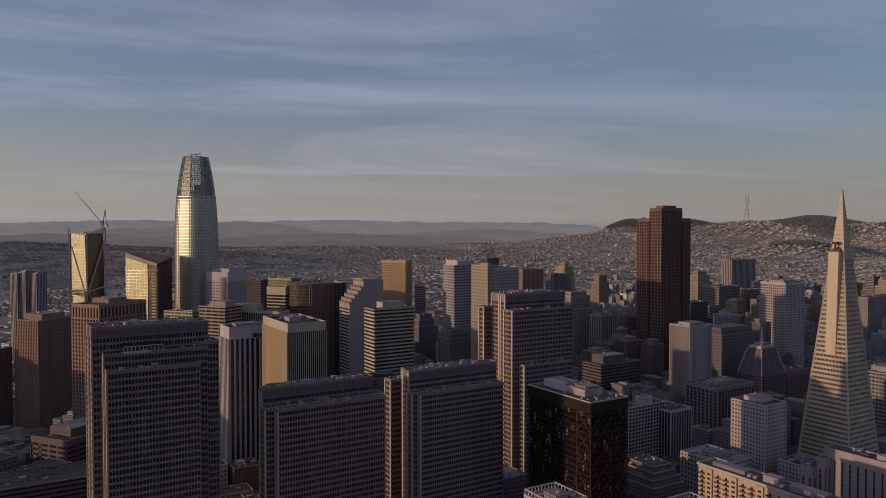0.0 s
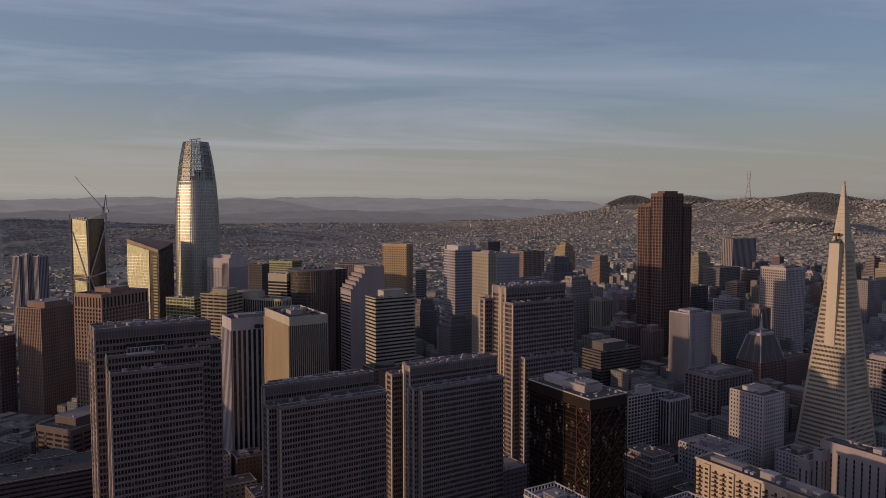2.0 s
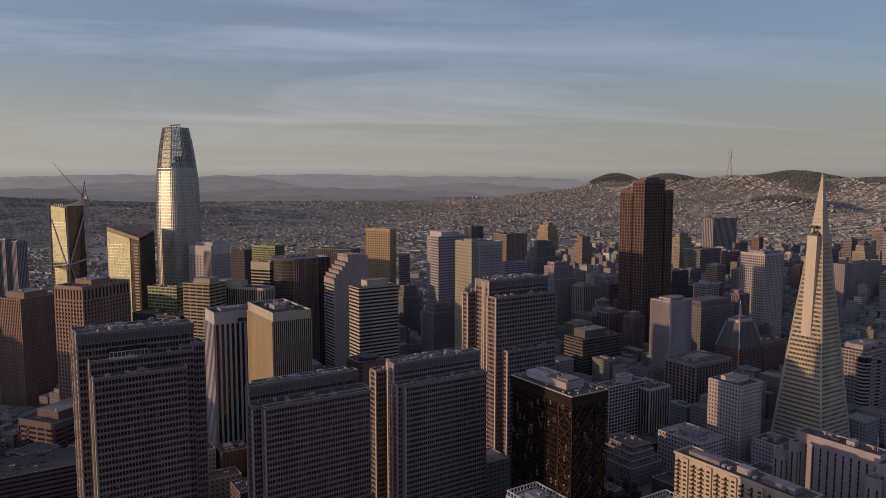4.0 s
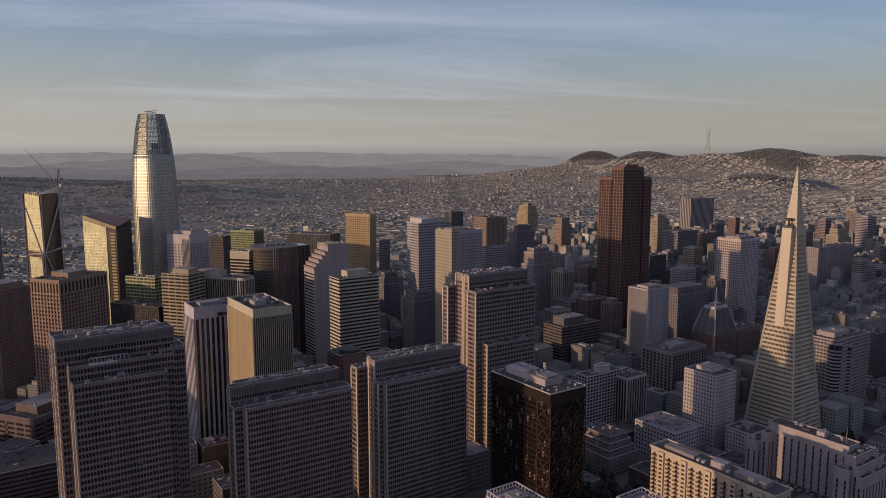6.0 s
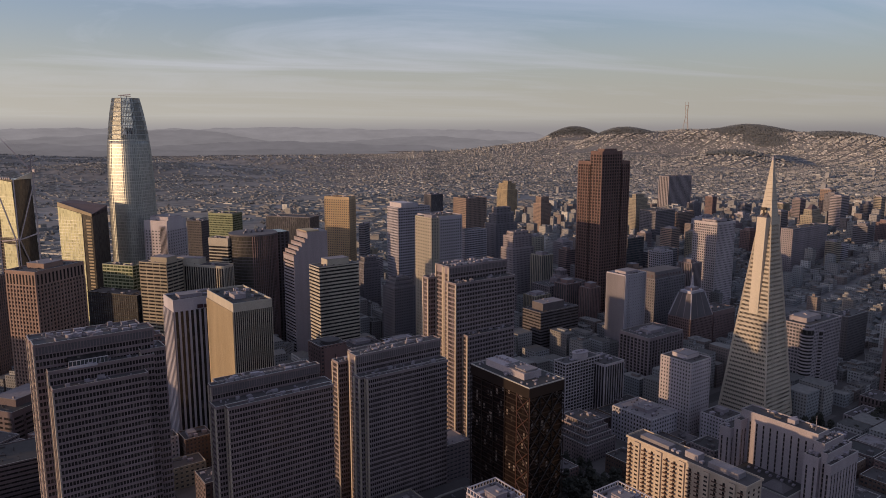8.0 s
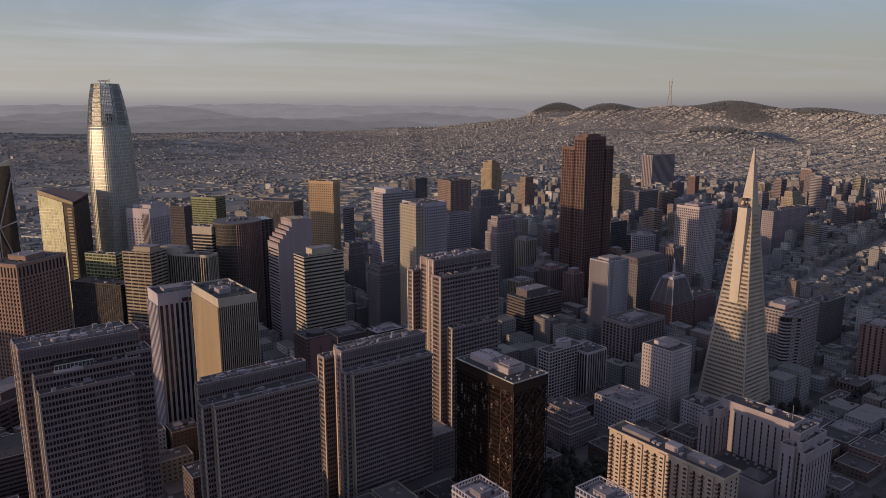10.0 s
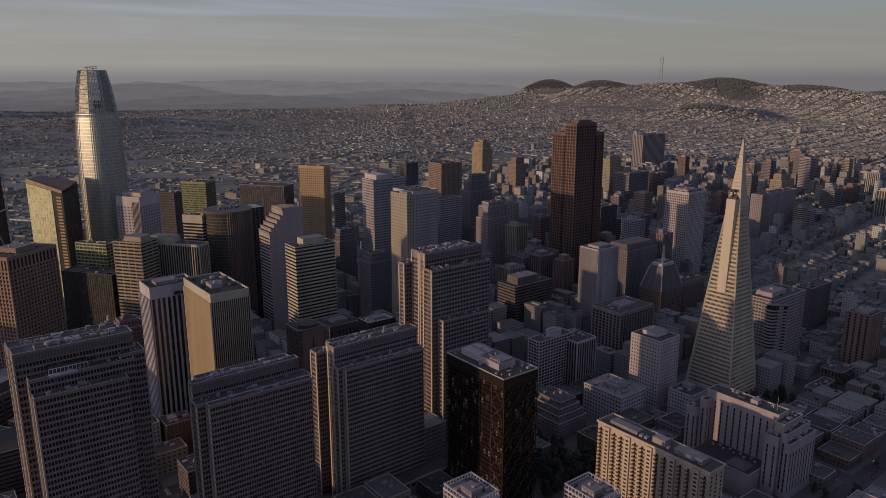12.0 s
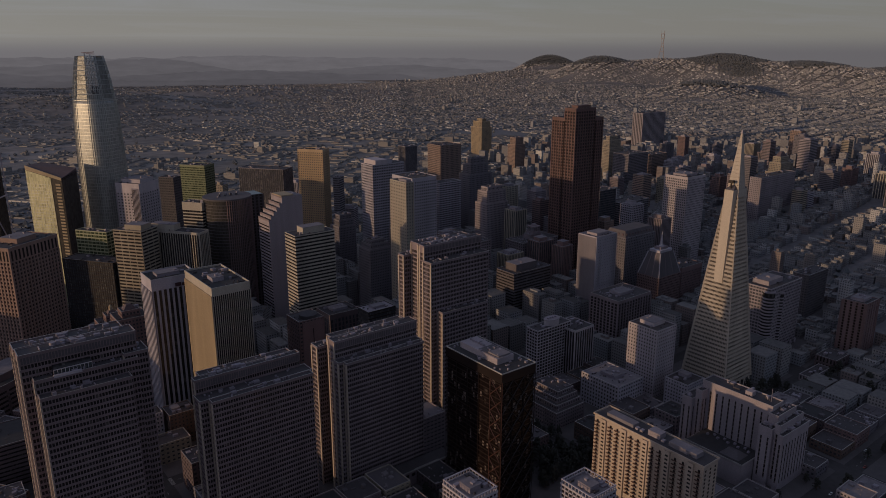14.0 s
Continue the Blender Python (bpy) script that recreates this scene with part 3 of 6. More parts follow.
tower("grey banded office building with rounded corners", 183.6, 828.2, NORTH, 63.3, 32, 72, 3.8, 60, DARKGREY, GLASS, pent=(0.15, 0.7, 0.2, 0.8, 9), units=6, band=0.5, pier=0)
tower("brown office tower with bronze bays", 282.3, 735.6, NORTH, 57.8, 39.7, 66, 3.7, 4.8, CONCRETE, GLASS, pent=(0.3, 0.7, 0.3, 0.7, 3), units=8, roof=ROOF, band=0.22, pier=1.5, rib=0.5, crown=3)
tower("white tower with punched square windows", 280.4, 623, NORTH, 29.8, 33, 76, 3.5, 2.9, BRIGHT, GLASS, pent=(0.25, 0.85, 0.3, 0.8, 4), units=5, band=0.5, pier=1.5)
tower("white office building with square punched windows", 301, 593, NORTH, 26, 24, 33, 3.7, 2.9, WHITE, GLASS, units=4, band=0.5, pier=1.4, joined=True, pent=(0.5, 0.8, 0.4, 0.8, 3.2))
setback_tower("brown stone office tower with a tiled penthouse roof", -228, 668, 28, 26, ((0, 91), (6, 97)), 3.0, PINK, 5)
domed = setback_tower("old brown tower with a tiled roof and stone lantern", -250.3, 687, 26, 26, ((0, 79), (7, 86)), 3.0, PINK, 4)
bm = bmesh.new()
add_bar(bm, (13, 13, 89 - domed.location[2]), (13, 13, 93.5 - domed.location[2]), 1.7, 1.6, 10)
add_bar(bm, (13, 13, 93.5 - domed.location[2]), (13, 13, 95.4 - domed.location[2]), 1.6, 0.3, 10)
part("lantern", bm, TAN, domed, "pale stone lantern")
tower("small white office building with square windows", -187, 578, NORTH, 17, 15, 37, 3.6, 3.0, BRIGHT, GLASS, units=2, band=0.5, pier=1.5, joined=True)
tower("dark brick building with a flat roof and stair heads", -166, 584, NORTH, 22, 20, 34, 3.6, 3.2, BRICK, GLASS, units=3, band=0.5, pier=1.7, joined=True, pent=(0.2, 0.5, 0.3, 0.7, 3))
tower("low cream building with a row of square windows", -176, 552, NORTH, 34, 18, 22, 4.2, 4.0, BEIGE, GLASS, units=4, band=0.55, pier=2.2, joined=True)
tower("plain brown stone block with punched windows", 425, 889, NORTH, 46, 30, 53, 3.7, 3.3, PINK, GLASS, units=4, band=0.5, pier=1.6, joined=True, crown=6)
blank_drum = tower("grey blank-fronted office building with a round roof drum", -57, 628, NORTH, 25, 24, 98, 3.7, 3.6, PINK, GLASS, units=0, band=0.5, pier=1.5, joined=True)
box_part("blank_front", blank_drum, PINK, 3, 24.6, -0.9, -0.36, 0, 97 - blank_drum.location[2])
box_part("slit_window", blank_drum, GLASS, 13.4, 14.2, -0.98, -0.9, 66 - blank_drum.location[2], 90 - blank_drum.location[2])
bm = bmesh.new()
add_bar(bm, (14, 9, 98.1 - blank_drum.location[2]), (14, 9, 101.4 - blank_drum.location[2]), 8.6, 8.6, 20)
part("roof_drum", bm, ROOF, blank_drum)
tower("dark brown masonry building with tall columns", -35, 738, NORTH, 36, 29, 62, 5.0, 4.4, BROWN, GLASS, units=6, band=0.16, pier=1.7, joined=True, crown=5, pent=(0.25, 0.75, 0.3, 0.75, 2.6))
tower("black office block with a pale flat roof", 6, 705, NORTH, 33, 21, 76, 3.8, 60, BLACK, GLASS, units=0, band=0.3, pier=0, joined=True, roof=UNIT, pent=(0.3, 0.75, 0.3, 0.75, 2.2))
tower("white gridded office tower with deep windows", 480, 1012.5, NORTH, 44.6, 39.2, 153, 3.75, 3.2, BRIGHT, GLASS, pent=(0.2, 0.8, 0.2, 0.8, 3), units=8, band=0.38, pier=1.1, proud=0.6, crown=3, joined=True)


def bay_tower():
    """Pale high-rise whose fronts swell out in stacks of rounded bays between white columns."""
    x, y, w, d, top = 436, 695.7, 66, 34, 88
    root = base("office_tower", x, y, NORTH, "pale banded high-rise with rounded bays between white columns")
    h = top - root.location[2]
    facade(root, 0, w, 0, d, 0, h, 3.6, 3.3, STONE, GLASS, band=0.4, pier=0.7, proud=0.5, joined=True)
    roofing(root, 0, w, 0, d, h, STONE, ROOF, 1.0, (0.15, 0.6, 0.25, 0.8, 5), 6, 3)
    ring = lambda cx, cy, r, hh: [(cx + r * math.cos(math.pi * k / 10), cy + r * math.sin(math.pi * k / 10), hh) for k in range(20)]
    for cx, cy, r, tall in ((3.2, 3.2, 6.2, h - 4), (2, d - 3, 4.0, h - 9), (24, 1, 3.6, h - 9)):
        bm = bmesh.new()
        add_prism(bm, ring(cx, cy, r, 8), ring(cx, cy, r, tall))
        bay = part("bay", bm, GLASS, root, "rounded dark glazed bay")
        for k in range(int((tall - 9) / 3.6)):
            bm = bmesh.new()
            add_prism(bm, ring(cx, cy, r + 0.4, 8 + k * 3.6), ring(cx, cy, r + 0.4, 9.7 + k * 3.6))
            part("balcony_band", bm, STONE, bay)
        bm = bmesh.new()
        add_prism(bm, ring(cx, cy, r + 0.5, tall), ring(cx, cy, r + 0.5, tall + 1.2))
        part("bay_cap", bm, STONE, bay)
    for k in range(8):  # the pale columns that the tower stands on
        bm = bmesh.new()
        add_bar(bm, (w * k / 7, -1.4, 0), (w * k / 7, -1.4, 9), 0.9, 0.9, 8)
        part("column", bm, BRIGHT, root)
    claim(x, y, NORTH, -5, w, -5, d)


bay_tower()
tower("dark slab hotel behind the banded high-rise", 541.2, 790, NORTH, 47.9, 18, 70, 3.3, 3.2, DARKGREY, GLASS, band=0.4, pier=1.0, joined=True)
tower("white hotel slab with a deep grid of balconies", 174, 665.5, NORTH, 47.6, 14.5, 64, 3.4, 4.0, BRIGHT, GLASS, name="hotel", units=2, band=0.24, pier=0.5, proud=0.7)
tower("white office slab with bold vertical fins", 215.7, 675, NORTH, 28, 31, 58.5, 3.6, 3.5, BRIGHT, GLASS, units=6, band=0, pier=0.6, rib=0.5, crown=1.5)
tower("dark office building beside the granite tower", 383, 1115.6, NORTH, 39.5, 30, 115, 3.9, 3, DARKGREY, GLASS_BLUE, band=0.3, pier=0.4, joined=True)
tower("grey square hotel tower on the hill", 613.9, 1609.6, NORTH, 71.4, 44.5, 100, 3.6, 4, GREY, GLASS, joined=True)
setback_tower("warm stepped brick hotel tower", 605.6, 1721, 52.6, 30, ((0, 100), (5, 118), (10, 127)), 3.4, BEIGE)
tower("red-brown brick tower catching the sun", 160.4, 1450, NORTH, 52.7, 41.9, 147.6, 3.6, 3.4, SALMON, GLASS, band=0.4, pier=1.3, joined=True)
setback_tower("dark ornate masonry tower with stepped shoulders", 191.4, 1250, 50, 30, ((0, 122), (5, 140), (9, 150)), 3.2, GREY)
tower("white banded low office block", 130.5, 1186, NORTH, 45.7, 22, 120, 3.7, 3.2, WHITE, GLASS, joined=True)
tower("pale grey office tower behind the slender one", 65, 889, NORTH, 37, 44, 181, 3.8, 3.4, WHITE, GLASS, units=5, band=0.5, pier=1.6, joined=True, crown=4)
tower("dark ribbed tower with a pale edge", 75.1, 1200, NORTH, 24, 20, 180, 3.9, 2.0, GREY, GLASS, joined=True, band=0)
setback_tower("red brick stepped tower among houses", 409.1, 1900, 36, 28, ((0, 88), (4, 106)), 3.4, SALMON)
setback_tower("pale stepped hotel block in the sun", 383.8, 2300, 42, 50, ((0, 92), (4, 110), (13, 118)), 3.8, TAN)
tower("broad dark slab with a lit end", 913.5, 2300, NORTH, 120, 37.4, 131, 3.6, 6, STONE, GLASS, joined=True, band=0, pier=2.8)
tower("long beige hilltop hotel", 704.2, 1200, NORTH, 120, 20, 115, 3.6, 3.4, STONE, GLASS, band=0.5, pier=1.6, joined=True)
setback_tower("beige hilltop hotel tower with a peaked roof", 793.2, 1288, 46, 30, ((0, 108), (4, 126), (8, 137)), 3.2, BEIGE, 9)
tower("dark banded hillside office block", 436, 1157.6, NORTH, 72.6, 30, 85, 3.8, 60, GREY, GLASS, band=0.4, pier=0, joined=True)
tower("red brick hotel block", 706.5, 1700, NORTH, 59.7, 24, 85.5, 3.6, 4, SALMON, GLASS, joined=True)
tower("white office block with a stepped corner", 233.7, 592.2, NORTH, 35.6, 43.9, 35, 3.8, 3.4, WHITE, GLASS, units=14, pent=(0.3, 0.7, 0.3, 0.7, 3), roof=PALE_ROOF, band=0.45, pier=1.6)

deep = tower("brown precast office tower with deep windows", -332, 706, SOUTH, -36, 58.7, 154, 3.9, 4.0, ROSE, GLASS, pent=(0.2, 0.8, 0.3, 0.7, 5), units=6, band=0.4, pier=1.7, proud=0.6, rib=0.3, crown=14)
for k in range(9):  # the tall windows of the top storey
    box_part("tall_window", deep, GLASS, -36 + 4.0 * k + 1.1, -36 + 4.0 * k + 3.0, -0.72, 0.2, 154 - deep.location[2] - 12.5, 154 - deep.location[2] - 2.5)
for k in range(13):
    box_part("tall_window", deep, GLASS, -0.2, 0.72, 4.5 * k + 1.4, 4.5 * k + 3.4, 154 - deep.location[2] - 12.5, 154 - deep.location[2] - 2.5)
tower("brown banded office block at the edge of the view", -492, 800, SOUTH, -38, 18, 95, 3.8, 3.4, PINK, GLASS, band=0.4, pier=1.3, joined=True)
for tx, tw, tz in ((-734, 16, 152), (-720, 11, 156), (-701, 15, 152)):
    tower("slim grey apartment tower with pale vertical ribs", tx, 1250, SOUTH, -tw, 20, tz, 3.2, 3.0, WHITE, GLASS, band=0, pier=1.0, rib=0.4, joined=True)
tower("tan ribbed hotel tower beside low streets", 542.6, 687.6, NORTH, 30, 24, 69.6, 3.3, 6, PINK, GLASS_WARM, band=0.3, pier=3.6, rib=0.4, joined=True, pent=(0.2, 0.8, 0.2, 0.8, 3))
tower("brown low office block with tall windows", 491, 651.4, NORTH, 28, 21, 22, 8, 3.6, BROWN, GLASS, band=0.25, pier=1.6)
tower("long low white building with a row of arches", 452, 632, NORTH, 40, 12, 14, 5, 3.2, STONE, GLASS, band=0.4, pier=1.4, joined=True)
tower("brown ribbed office tower with a dark plant storey", -442.9, 796, SOUTH, -36.9, 42.3, 127, 3.9, 2.6, ROSE, GLASS, band=0.34, pier=1.2, rib=0.3, pent=(0.2, 0.95, 0.15, 0.85, 7), joined=True)
tower("green glass low office block", -296.8, 864.6, SOUTH, -43.7, 11.4, 129, 4.0, 5.5, LIME, GLASS_GREEN, band=0.34, pier=0.5, proud=0.15, joined=True)
tower("tan banded office building with a beige penthouse", -243.6, 817.9, SOUTH, -36.7, 28.3, 140, 3.9, 9.2, BEIGE, GLASS, pent=(0.3, 0.9, 0.2, 0.8, 6), band=0.5, pier=0.5)
tower("brown office building with pale vertical ribs", -184, 832.3, SOUTH, -79.5, 17.7, 133, 3.9, 3.2, PALE, GLASS, band=0, pier=0.8, rib=0.5, crown=2, pent=(0.15, 0.55, 0.2, 0.9, 7))
tower("banded office tower with a sunlit blank top", -190, 885.5, SOUTH, -26.9, 16.5, 157, 3.9, 60, PALE, GLASS, band=0.4, pier=0, crown=9)
tower("brown tower with a regular grid of punched windows", -60.5, 1203, SOUTH, -44.8, 24, 176, 3.9, 3.4, PEACH, GLASS, band=0.55, pier=1.8, crown=4, joined=True)
white_spine = tower("white office tower with punched windows and a glazed spine", -276.6, 939.2, SOUTH, -34.6, 37, 172, 3.9, 4.9, BRIGHT, GLASS, pent=(0.1, 0.9, 0.2, 0.9, 5), band=0.52, pier=2.5, crown=12, joined=True)
box_part("spine_glazing", white_spine, GLASS, -11, -1.5, -0.75, -0.4, 0, 165 - white_spine.location[2])
for k in range(6):
    box_part("spine_rib", white_spine, BRIGHT, -11 + 1.8 * k, -10.5 + 1.8 * k, -1.2, -0.75, 0, 167 - white_spine.location[2])
tower("dark small striped tower", -34.8, 1173, SOUTH, -10, 20.2, 135, 3.8, 60, GREY, GLASS, joined=True, pier=0)
tower("green glass office block", -269.1, 1290, SOUTH, -49.7, 29.6, 140, 4, 60, OLIVE, GLASS_GREEN, joined=True, band=0.45, pier=0, proud=0.15, crown=3)
tower("dark office block beside the white tower", -279.9, 1119, SOUTH, -24.9, 18.2, 149, 3.9, 3, DARKGREY, GLASS, joined=True)
tower("broad dark ribbed department building", -131.3, 1250, SOUTH, -85, 34.9, 137, 4, 4, GREY, GLASS, joined=True, band=0)
tower("black low office block with a flat roof", -282, 830, SOUTH, -70, 24, 101, 4, 3, BLACK, GLASS, band=0.2, pier=0.3, joined=True, units=3)

# three unseen towers, added only to cast shade over the left streets
tower("added brown tower out of view that shades the left", -640, 420, NORTH, 60, 90, 112, 3.9, 4, PINK, GLASS, band=0.4, pier=1.2, joined=True)
tower("added tall grey tower out of view that shades the left", -690, 545, NORTH, 66, 110, 122, 3.9, 4, GREY, GLASS, band=0.4, pier=1.2, joined=True)
tower("added grey banded tower out of view that shades the left", -720, 690, NORTH, 60, 90, 110, 3.9, 60, GREY, GLASS, band=0.4, pier=0, joined=True)


def attics():
    """The roof structures that set single buildings apart: a mansard, a cupola, a sloped attic."""
    a = radians(NORTH)

    def spot(x, y, u, v):
        return x + u * math.cos(a) - v * math.sin(a), y + u * math.sin(a) + v * math.cos(a)

    root = base("mansard_roof", 342.1, 883.8, NORTH, "dark slate mansard attic with dormers on a grey office building", "roof", z=98.2)
    bm = bmesh.new()
    add_prism(bm, [(0.6, 0.6, 0), (61.4, 0.6, 0), (61.4, 33.4, 0), (0.6, 33.4, 0)], [(4, 4, 9), (58, 4, 9), (58, 30, 9), (4, 30, 9)])
    part("slate_slope", bm, DARKGREY, root)
    for i in range(9):
        box_part("dormer", root, BROWN, 4 + 6 * i, 6.6 + 6 * i, 1.4, 5, 1.5, 5.5)
    for i in range(4):
        box_part("dormer", root, BROWN, 1.4, 5, 5 + 6.5 * i, 7.6 + 6.5 * i, 1.5, 5.5)
    root = base("cupola", *spot(222.2, 956.5, 35, 14), NORTH, "pale stone cupola with columns on the classical bank", "cupola", z=82.2)
    box_part("plinth", root, CONCRETE, -8, 8, -7, 7, 0, 4)
    for i in range(4):
        for yy in (-5.6, 4.4):
            box_part("column", root, CONCRETE, -6 + 3.6 * i, -4.8 + 3.6 * i, yy, yy + 1.2, 4, 10)
    box_part("cella", root, GREY, -4.5, 4.5, -4, 4, 4, 10)
    box_part("entablature", root, CONCRETE, -7, 7, -6.4, 6.4, 10, 11.6)
    bm = bmesh.new()
    add_bar(bm, (0, 0, 11.6), (0, 0, 14), 4.6, 3.2, 12)
    part("cap", bm, CONCRETE, root)
    root = base("sloped_attic", 18.4, 1025.8, NORTH, "white sloped attic with arched dark openings on a grey tower", "attic", z=177.2)
    for i in range(5):
        bm = bmesh.new()
        y0 = 1 + 5.8 * i
        add_prism(bm, [(-0.5, y0, -16), (3, y0, -16), (3, y0 + 2.4, -16), (-0.5, y0 + 2.4, -16)], [(5, y0, 1), (8, y0, 1), (8, y0 + 2.4, 1), (5, y0 + 2.4, 1)])
        part("buttress", bm, BRIGHT, root)
    box_part("parapet_wall", root, BRIGHT, 4.5, 24, -0.5, 30.4, 0.2, 7)
    root = base("drum_penthouse", *spot(174, 665.5, 27, 7), NORTH, "white rounded penthouse with vents on the hotel slab", "penthouse", z=64.2)
    ring = lambda r, h: [(r * 1.6 * math.cos(a), r * math.sin(a), h) for a in (2 * math.pi * k / 18 for k in range(18))]
    bm = bmesh.new()
    add_prism(bm, ring(6, 0), ring(6, 5.5))
    part("drum", bm, BRIGHT, root)
    bm = bmesh.new()
    add_prism(bm, ring(6.3, 5.5), ring(6.2, 6.2))
    part("rim", bm, STONE, root)
    for k in range(4):
        box_part("vent", root, UNIT, -6 + 3.4 * k, -4.4 + 3.4 * k, -1.4, 0.8, 6.2, 7.6)


attics()


def mid_rises():
    """The ordinary office and apartment blocks that stand between the landmarks."""
    rnd = random.Random(31)
    kinds = ((GREY, "grey concrete"), (STONE, "pale stone"), (CONCRETE, "concrete"), (WHITE, "white"), (PINK, "brown"), (SALMON, "salmon brick"), (BEIGE, "beige stone"), (PALE, "cream"))
    areas = ((40, 440, 860, 1330, 34, 62, 118, "office building among the towers"), (540, 1080, 1120, 1900, 48, 34, 84, "apartment block on the hillside"), (-330, 20, 1250, 1750, 12, 30, 70, "office block beyond the towers"))
    for ax, bx, ay, by, count, lo, hi, what in areas:
        made = 0
        for _ in range(900):
            if made == count:
                break
            x, y = rnd.uniform(ax, bx), rnd.uniform(ay, by)
            w, d, top = rnd.uniform(18, 36), rnd.uniform(16, 26), terrain(x, y) + rnd.uniform(lo, hi) * (0.55 + 0.45 * rnd.random())
            a = radians(NORTH)
            cx, cy = x + w / 2 * math.cos(a) - d / 2 * math.sin(a), y + w / 2 * math.sin(a) + d / 2 * math.cos(a)
            if not all(open_spot(cx + u, cy + v, 9) for u in (-w / 2, 0, w / 2) for v in (-d / 2, 0, d / 2)):
                continue
            wall, tone = rnd.choice(kinds)
            south = ax < 0
            style = rnd.choice((dict(band=0.45, pier=1.4), dict(band=0.5, pier=0.0), dict(band=0.0, pier=1.2, rib=0.3), dict(band=0.4, pier=1.1)))
            tower(f"{tone} {what}", x, y, SOUTH if south else NORTH, -w if south else w, d, top, 3.6, rnd.choice((2.8, 3.2, 4.0)), wall, GLASS, name="mid_rise", joined=True, units=2, roof=rnd.choice((ROOF, PALE_ROOF)), pent=(0.2, rnd.uniform(0.5, 0.85), 0.2, 0.8, rnd.uniform(2.5, 6)), **style)
            made += 1


def open_spot(x, y, pad):
    for fx, fy, a, x0, x1, y0, y1 in FOOT:
        dx, dy = x - fx, y - fy
        u, v = dx * math.cos(a) + dy * math.sin(a), -dx * math.sin(a) + dy * math.cos(a)
        if x0 - pad < u < x1 + pad and y0 - pad < v < y1 + pad:
            return False
    return True
# ---- landmark towers ----
def pyramid_tower():
    x, y, apex, half = 358.5, 649.6, 264.0, 25.3
    root = base("pyramid_tower", x, y, NORTH, "tall white quartz pyramid tower with two wings and a spire", "skyscraper")
    z = root.location[2]
    H = apex - z
    at = lambda h: half * (1 - h / H) + 0.5 * (h / H)
    foot, cap = 11.0, 196.0
    bm = bmesh.new()
    sq = lambda s, h: [(-s, -s, h), (s, -s, h), (s, s, h), (-s, s, h)]
    add_prism(bm, sq(at(foot) - 0.9, foot), sq(at(cap) - 0.9, cap))
    part("glazing", bm, GLASS, root)
    n = 46
    for k in range(n):
        h0 = foot + (cap - foot) * k / n
        h1 = h0 + (cap - foot) / n * 0.5
        bm = bmesh.new()
        add_prism(bm, sq(at(h0), h0), sq(at(h1), h1))
        part("spandrel", bm, QUARTZ, root)
    # mullions up each face
    for side in range(4):
        turn = Matrix.Rotation(side * math.pi / 2, 3, "Z")
        m = 24
        for i in range(m + 1):
            u = -1 + 2 * i / m
            a, b = turn @ Vector((u * at(foot), -at(foot) - 0.02, foot)), turn @ Vector((u * at(cap), -at(cap) - 0.02, cap))
            bm = bmesh.new()
            add_bar(bm, a, b, 0.32, 0.12)
            part("mullion", bm, QUARTZ, root)
    # corners
    for sx in (-1, 1):
        for sy in (-1, 1):
            bm = bmesh.new()
            add_bar(bm, (sx * at(foot), sy * at(foot), foot), (sx * at(cap), sy * at(cap), cap), 0.9, 0.5)
            part("corner_pier", bm, QUARTZ, root)
    # spire of louvred panels
    steps = 16
    for k in range(steps):
        h0 = cap + (H - 3 - cap) * k / steps
        h1 = cap + (H - 3 - cap) * (k + 1) / steps - 0.15
        bm = bmesh.new()
        add_prism(bm, sq(at(h0) + 0.05, h0), sq(at(h1), h1))
        part("spire_panel", bm, QUARTZ, root)
    bm = bmesh.new()
    add_prism(bm, sq(at(H - 3) + 0.1, H - 3), sq(0.6, H))
    part("cap", bm, UNIT, root, "grey metal cap")
    # wings on the east and west faces
    for s in (-1, 1):
        bm = bmesh.new()
        w, h0, h1 = 4.6, 112.0, 203.0
        xin0, xout0, xin1, xout1 = at(h0) - 1.5, at(h0) + 0.6, at(h1) - 1.0, at(h0) - 2.2 + 0.0
        xout1 = at(h1) + 6.2
        r0 = sorted([s * xin0, s * xout0])
        r1 = sorted([s * xin1, s * xout1])
        add_prism(bm, [(r0[0], -w, h0), (r0[1], -w, h0), (r0[1], w, h0), (r0[0], w, h0)], [(r1[0], -w, h1), (r1[1], -w, h1), (r1[1], w, h1), (r1[0], w, h1)])
        wing = part("wing", bm, QUARTZ, root)
        bm = bmesh.new()
        add_prism(bm, [(r1[0], -w, h1), (r1[1], -w, h1), (r1[1], w, h1), (r1[0], w, h1)], [(s * xin1 - 0.3, -w * 0.5, h1 + 4), (s * xin1 + 0.3, -w * 0.5, h1 + 4), (s * xin1 + 0.3, w * 0.5, h1 + 4), (s * xin1 - 0.3, w * 0.5, h1 + 4)])
        part("wing_cap", bm, DARKGREY, wing)
        if s < 0:
            bm = bmesh.new()
            xm = s * (at(h1) + 3.6)
            add_box(bm, xm - 0.6, xm + 0.6, -0.6, 0.6, h1 + 1, h1 + 8)
            add_box(bm, xm - 1.5, xm + 1.5, -2.4, 2.4, h1 + 6.5, h1 + 9)
            part("hoist", bm, BLACK, wing, "dark window-cleaning hoist")
    # splayed trusses at the foot
    for side in range(4):
        turn = Matrix.Rotation(side * math.pi / 2, 3, "Z")
        for i in range(6):
            c = -1 + (2 * i + 1) / 6
            bm = bmesh.new()
            e = at(foot)
            top = turn @ Vector((c * e, -e, foot + 0.5))
